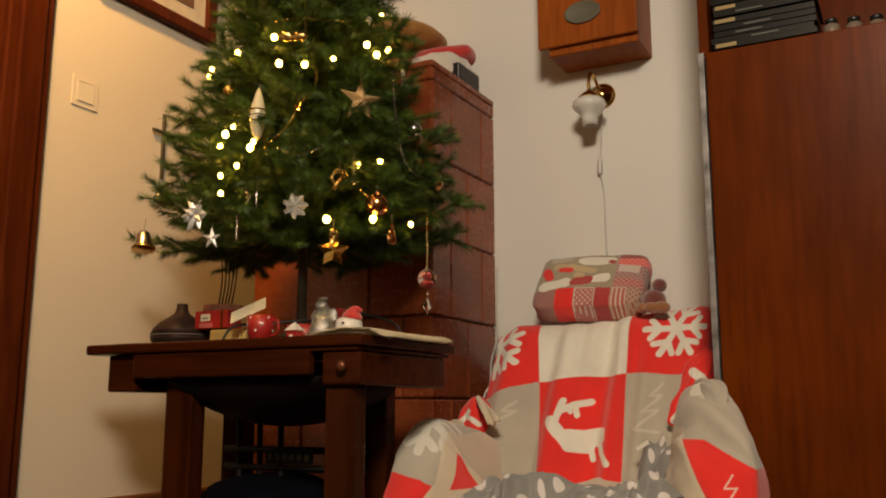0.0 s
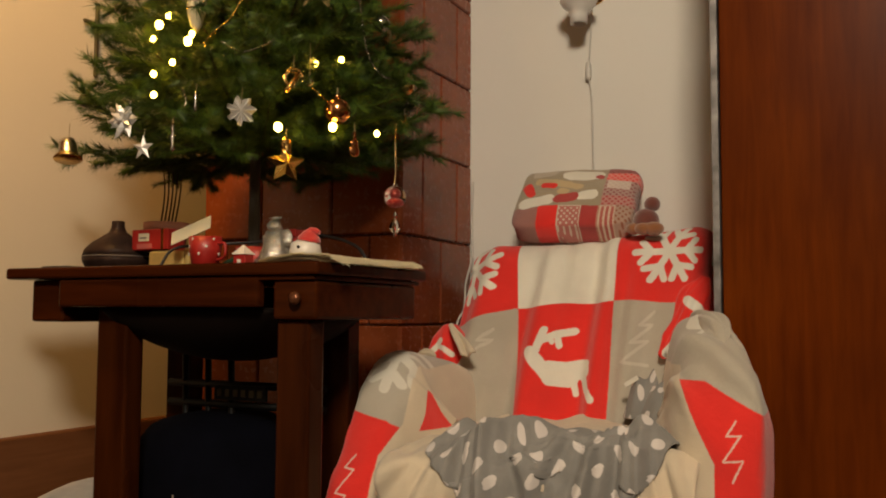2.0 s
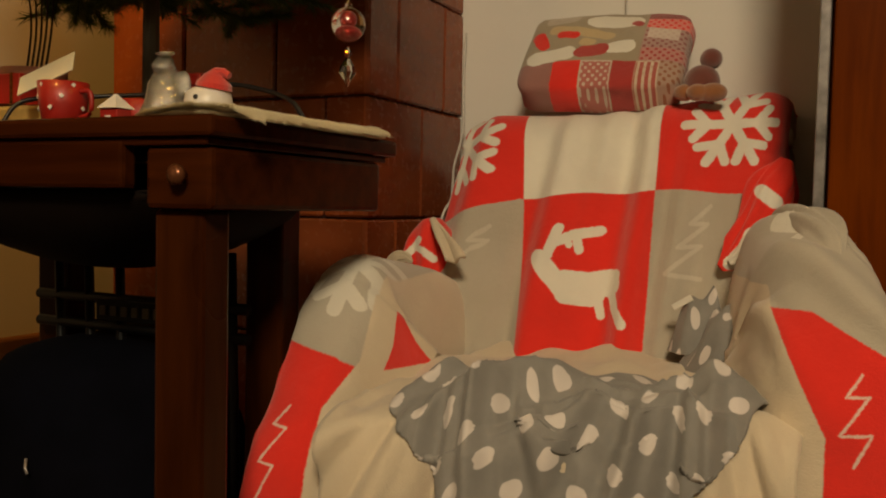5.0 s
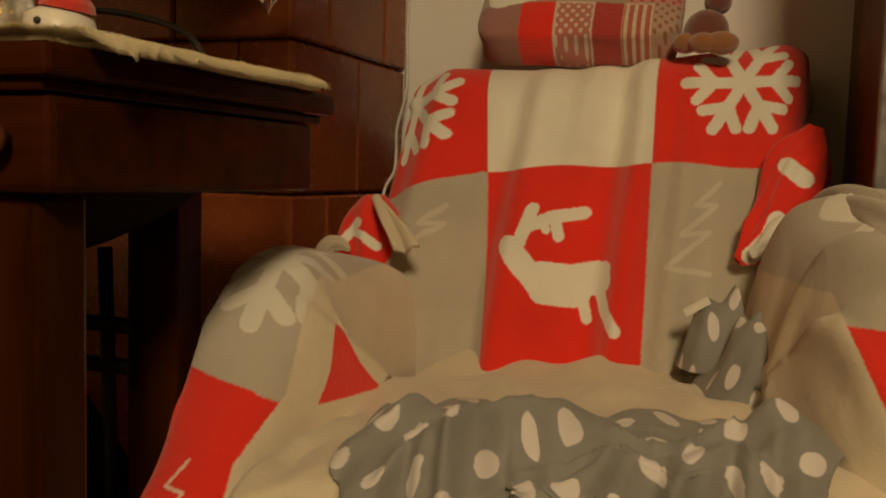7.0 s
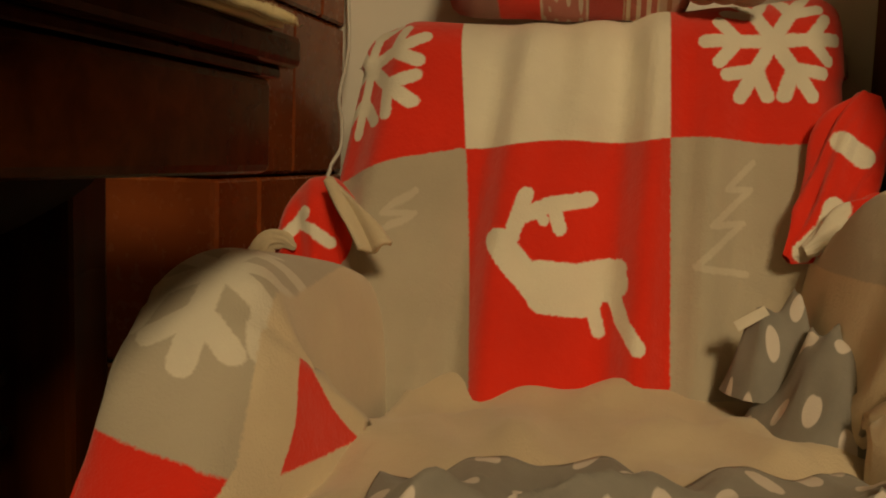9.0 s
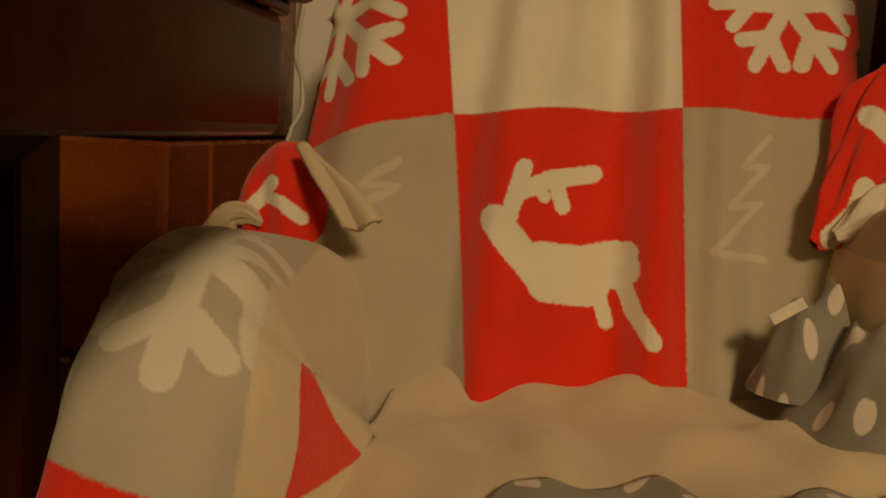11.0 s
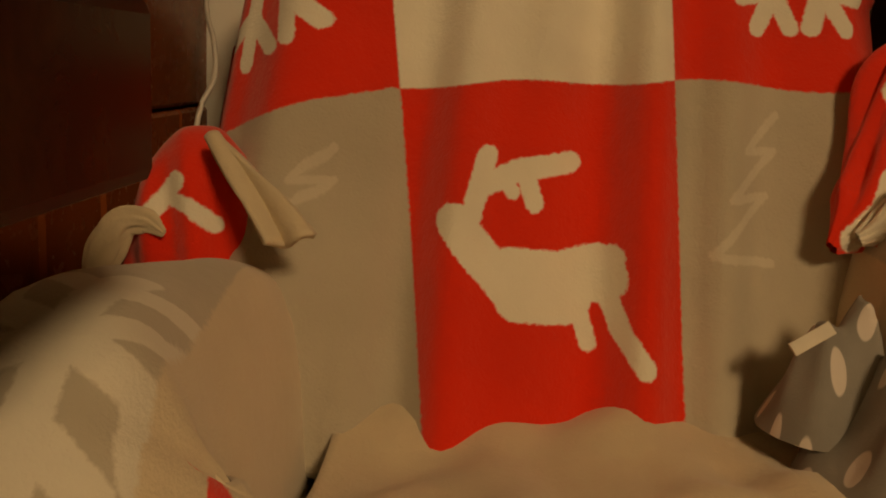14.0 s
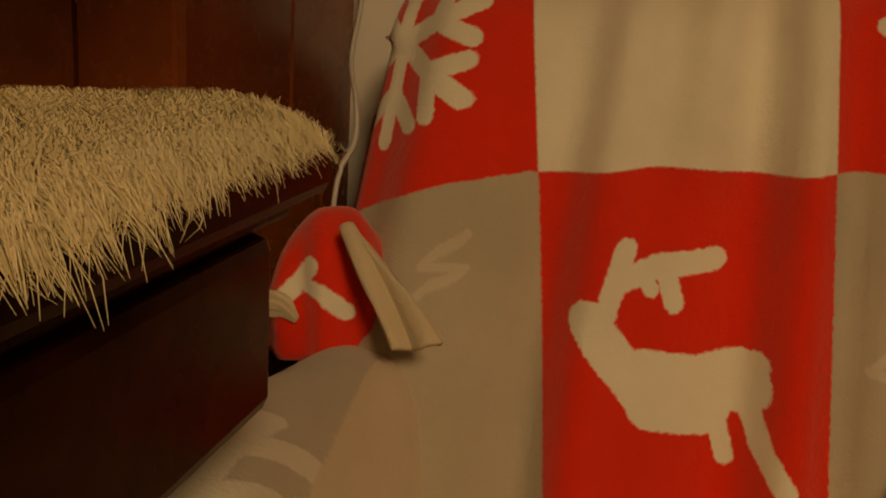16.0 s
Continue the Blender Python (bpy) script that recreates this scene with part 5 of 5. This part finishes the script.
# ---------------------------------------------------------------- on the walls
spk = thing("wall_speaker", "orange-brown wooden loudspeaker box hung on the wall", "speaker", at=(-0.765, WY, 1.652))
part("cabinet", box((-0.132, -0.148, 0.0), (0.135, 0.0, 0.42), 0.004), SPEAKER_WOOD, spk)
part("front_panel", box((-0.160, -0.166, 0.022), (0.137, -0.1485, 0.42), 0.004), SPEAKER_WOOD, spk)
part("driver", lathe([(0.052, 0.0), (0.055, 0.004), (0.050, 0.006), (0.046, 0.003), (0.010, 0.0015), (0.001, 0.001)], n=36, m=pose(0, 0, 0, 90) @ Matrix.Diagonal((1, 0.62, 1, 1))), plain("grey_green_mesh", (0.13, 0.12, 0.085), 0.6, scale=120, bump=0.6), spk, "oval grey mesh in a brown rim", True).location = (-0.020, -0.1665, 0.110)

sconce = thing("wall_lamp", "switched-off brass wall lamp with an opal glass shade", "lamp", at=(-0.785, WY, 1.56))
part("rosette", lathe([(0.040, 0.0), (0.040, 0.004), (0.034, 0.008), (0.026, 0.010), (0.022, 0.020), (0.010, 0.028), (0.001, 0.030)], n=32, m=pose(0, 0, 0, 90)), BRASS, sconce, "round brass wall plate", True)
part("arm", tube(smooth_line([(0, -0.028, 0.0), (-0.004, -0.055, 0.035), (-0.008, -0.085, 0.045), (-0.010, -0.098, 0.020), (-0.010, -0.100, -0.015)], 24), 0.005, 10), BRASS, sconce, "", True)
part("cap", lathe([(0.008, 0.0), (0.014, -0.006), (0.031, -0.018), (0.033, -0.026)], (-0.010, -0.100, -0.012), 28), BRASS, sconce, "", True)
part("shade", lathe([(0.034, -0.036), (0.046, -0.046), (0.049, -0.058), (0.042, -0.071), (0.027, -0.083), (0.023, -0.100), (0.022, -0.118), (0.0195, -0.118), (0.020, -0.098), (0.001, -0.095)], (-0.010, -0.100, 0), 36), OPAL, sconce, "white opal glass", True)
cord = part("cord", tube(smooth_line([(0.000, -0.012, -0.030), (0.000, -0.020, -0.10), (-0.008, -0.014, -0.18), (-0.012, -0.012, -0.22), (-0.002, -0.012, -0.30), (0.000, -0.014, -0.40), (0.002, -0.014, -0.52)], 60), 0.0022, 6), CORD, sconce, "thin white cord", True)
part("switch", soft_box((-0.018, -0.022, -0.245), (-0.004, -0.004, -0.195), 4, 4), CORD, sconce, "inline cord switch", True)

sw = thing("light_switch", "cream square light switch on the wall", "switch", at=(WX, 1.497, 1.428))
part("plate", box((0, -0.040, -0.040), (0.003, 0.040, 0.040), 0.001), WALL_LAMPLIT, sw)
part("rocker", box((0.003, -0.026, -0.026), (0.0045, 0.026, 0.026), 0.002), WALL_LAMPLIT, sw)
cross = thing("wall_cross", "thin dark metal cross hung on the wall", "cross", at=(WX, 1.765, 1.395))
part("upright", box((0.002, -0.0045, -0.13), (0.010, 0.0045, 0.055), 0.002), gold, cross)
part("crossbar", box((0.004, -0.042, -0.004), (0.012, 0.042, 0.005), 0.002), gold, cross)

pic = thing("framed_picture", "framed picture in a dark wooden frame on the wall", "picture", at=(WX, 1.72, 1.715))
for lo, hi in (((0, -0.22, 0), (0.025, 0.22, 0.04)), ((0, -0.22, 0.36), (0.025, 0.22, 0.40)), ((0, -0.22, 0.0405), (0.025, -0.18, 0.3595)), ((0, 0.18, 0.0405), (0.025, 0.22, 0.3595))):
    part("frame_rail", box(lo, hi, 0.006), DOOR_WOOD, pic)
part("mat_board", box((0.004, -0.18, 0.0405), (0.010, 0.18, 0.3595)), plain("pale_mat", (0.50, 0.45, 0.36), 0.8), pic, "pale mat board")
part("print", box((0.010, -0.13, 0.085), (0.012, 0.13, 0.32)), plain("brown_print", (0.17, 0.09, 0.05), 0.7, vary=0.7, scale=14), pic, "brown blotchy print")

wire = part("white_cable", tube(smooth_line([(-1.128, 2.475, 1.06), (-1.130, 2.470, 0.95), (-1.122, 2.455, 0.85), (-1.115, 2.40, 0.775), (-1.085, 2.33, 0.735), (-1.075, 2.30, 0.70), (-1.085, 2.28, 0.66), (-1.09, 2.27, 0.55)], 60), 0.0028, 6), CORD, None, "", True)
tagged(wire, "thin white cable running down beside the stove", "cable")

# ---------------------------------------------------------------- on the cupboard shelf
rng = random.Random(6)
cases = None
CASE_TINT = Mat("dark_cases", 0.35)
_r = CASE_TINT.random()
CASE_TINT.base(CASE_TINT.mix(_r, (0.004, 0.0045, 0.004), (0.012, 0.011, 0.008)))
CASE_TINT.b.inputs["Specular IOR Level"].default_value = 0.15
CASE_TINT = CASE_TINT.m
YELLOWED = plain("yellowed_print", (0.34, 0.24, 0.09), 0.6)
for k in range(9):
    z0 = 1.4402 + 0.016 * k
    x0 = -0.376 + rng.uniform(0, 0.012)
    dc = thing("disc_case", "black plastic disc case stacked on the shelf", "case", "stacked disc cases", at=(x0, FRONT + 0.03 + rng.uniform(0, 0.02), z0))
    part("shell", box((0, 0, 0), (0.225, 0.160, 0.0150), 0.0012), CASE_TINT, dc)
    if k in (1, 5, 7):
        part("spine_print", box((0.006, -0.0012, 0.003), (0.052, 0.0, 0.012)), YELLOWED, dc, "yellowed spine print")
    else:
        part("spine_print", box((0.05 + 0.02 * (k % 3), -0.0012, 0.0055), (0.11 + 0.02 * (k % 3), 0.0, 0.009)), plain("grey_print", (0.10, 0.10, 0.09), 0.6), dc, "small grey spine print")
for k in range(3):
    jar = thing("small_jar", "small pale jar standing on the shelf", "jar", "jars on the shelf", at=(-0.118 + 0.045 * k, FRONT + 0.06 + 0.012 * k, 1.4402))
    part("jar_body", lathe([(0.016, 0), (0.018, 0.002), (0.018, 0.030), (0.012, 0.036)], n=18), plain("pale_jar", (0.20, 0.15, 0.11), 0.35), jar, smooth=True)
    part("lid", lathe([(0.013, 0.0365), (0.0135, 0.046), (0.012, 0.048)], n=18), BLACK, jar, smooth=True)
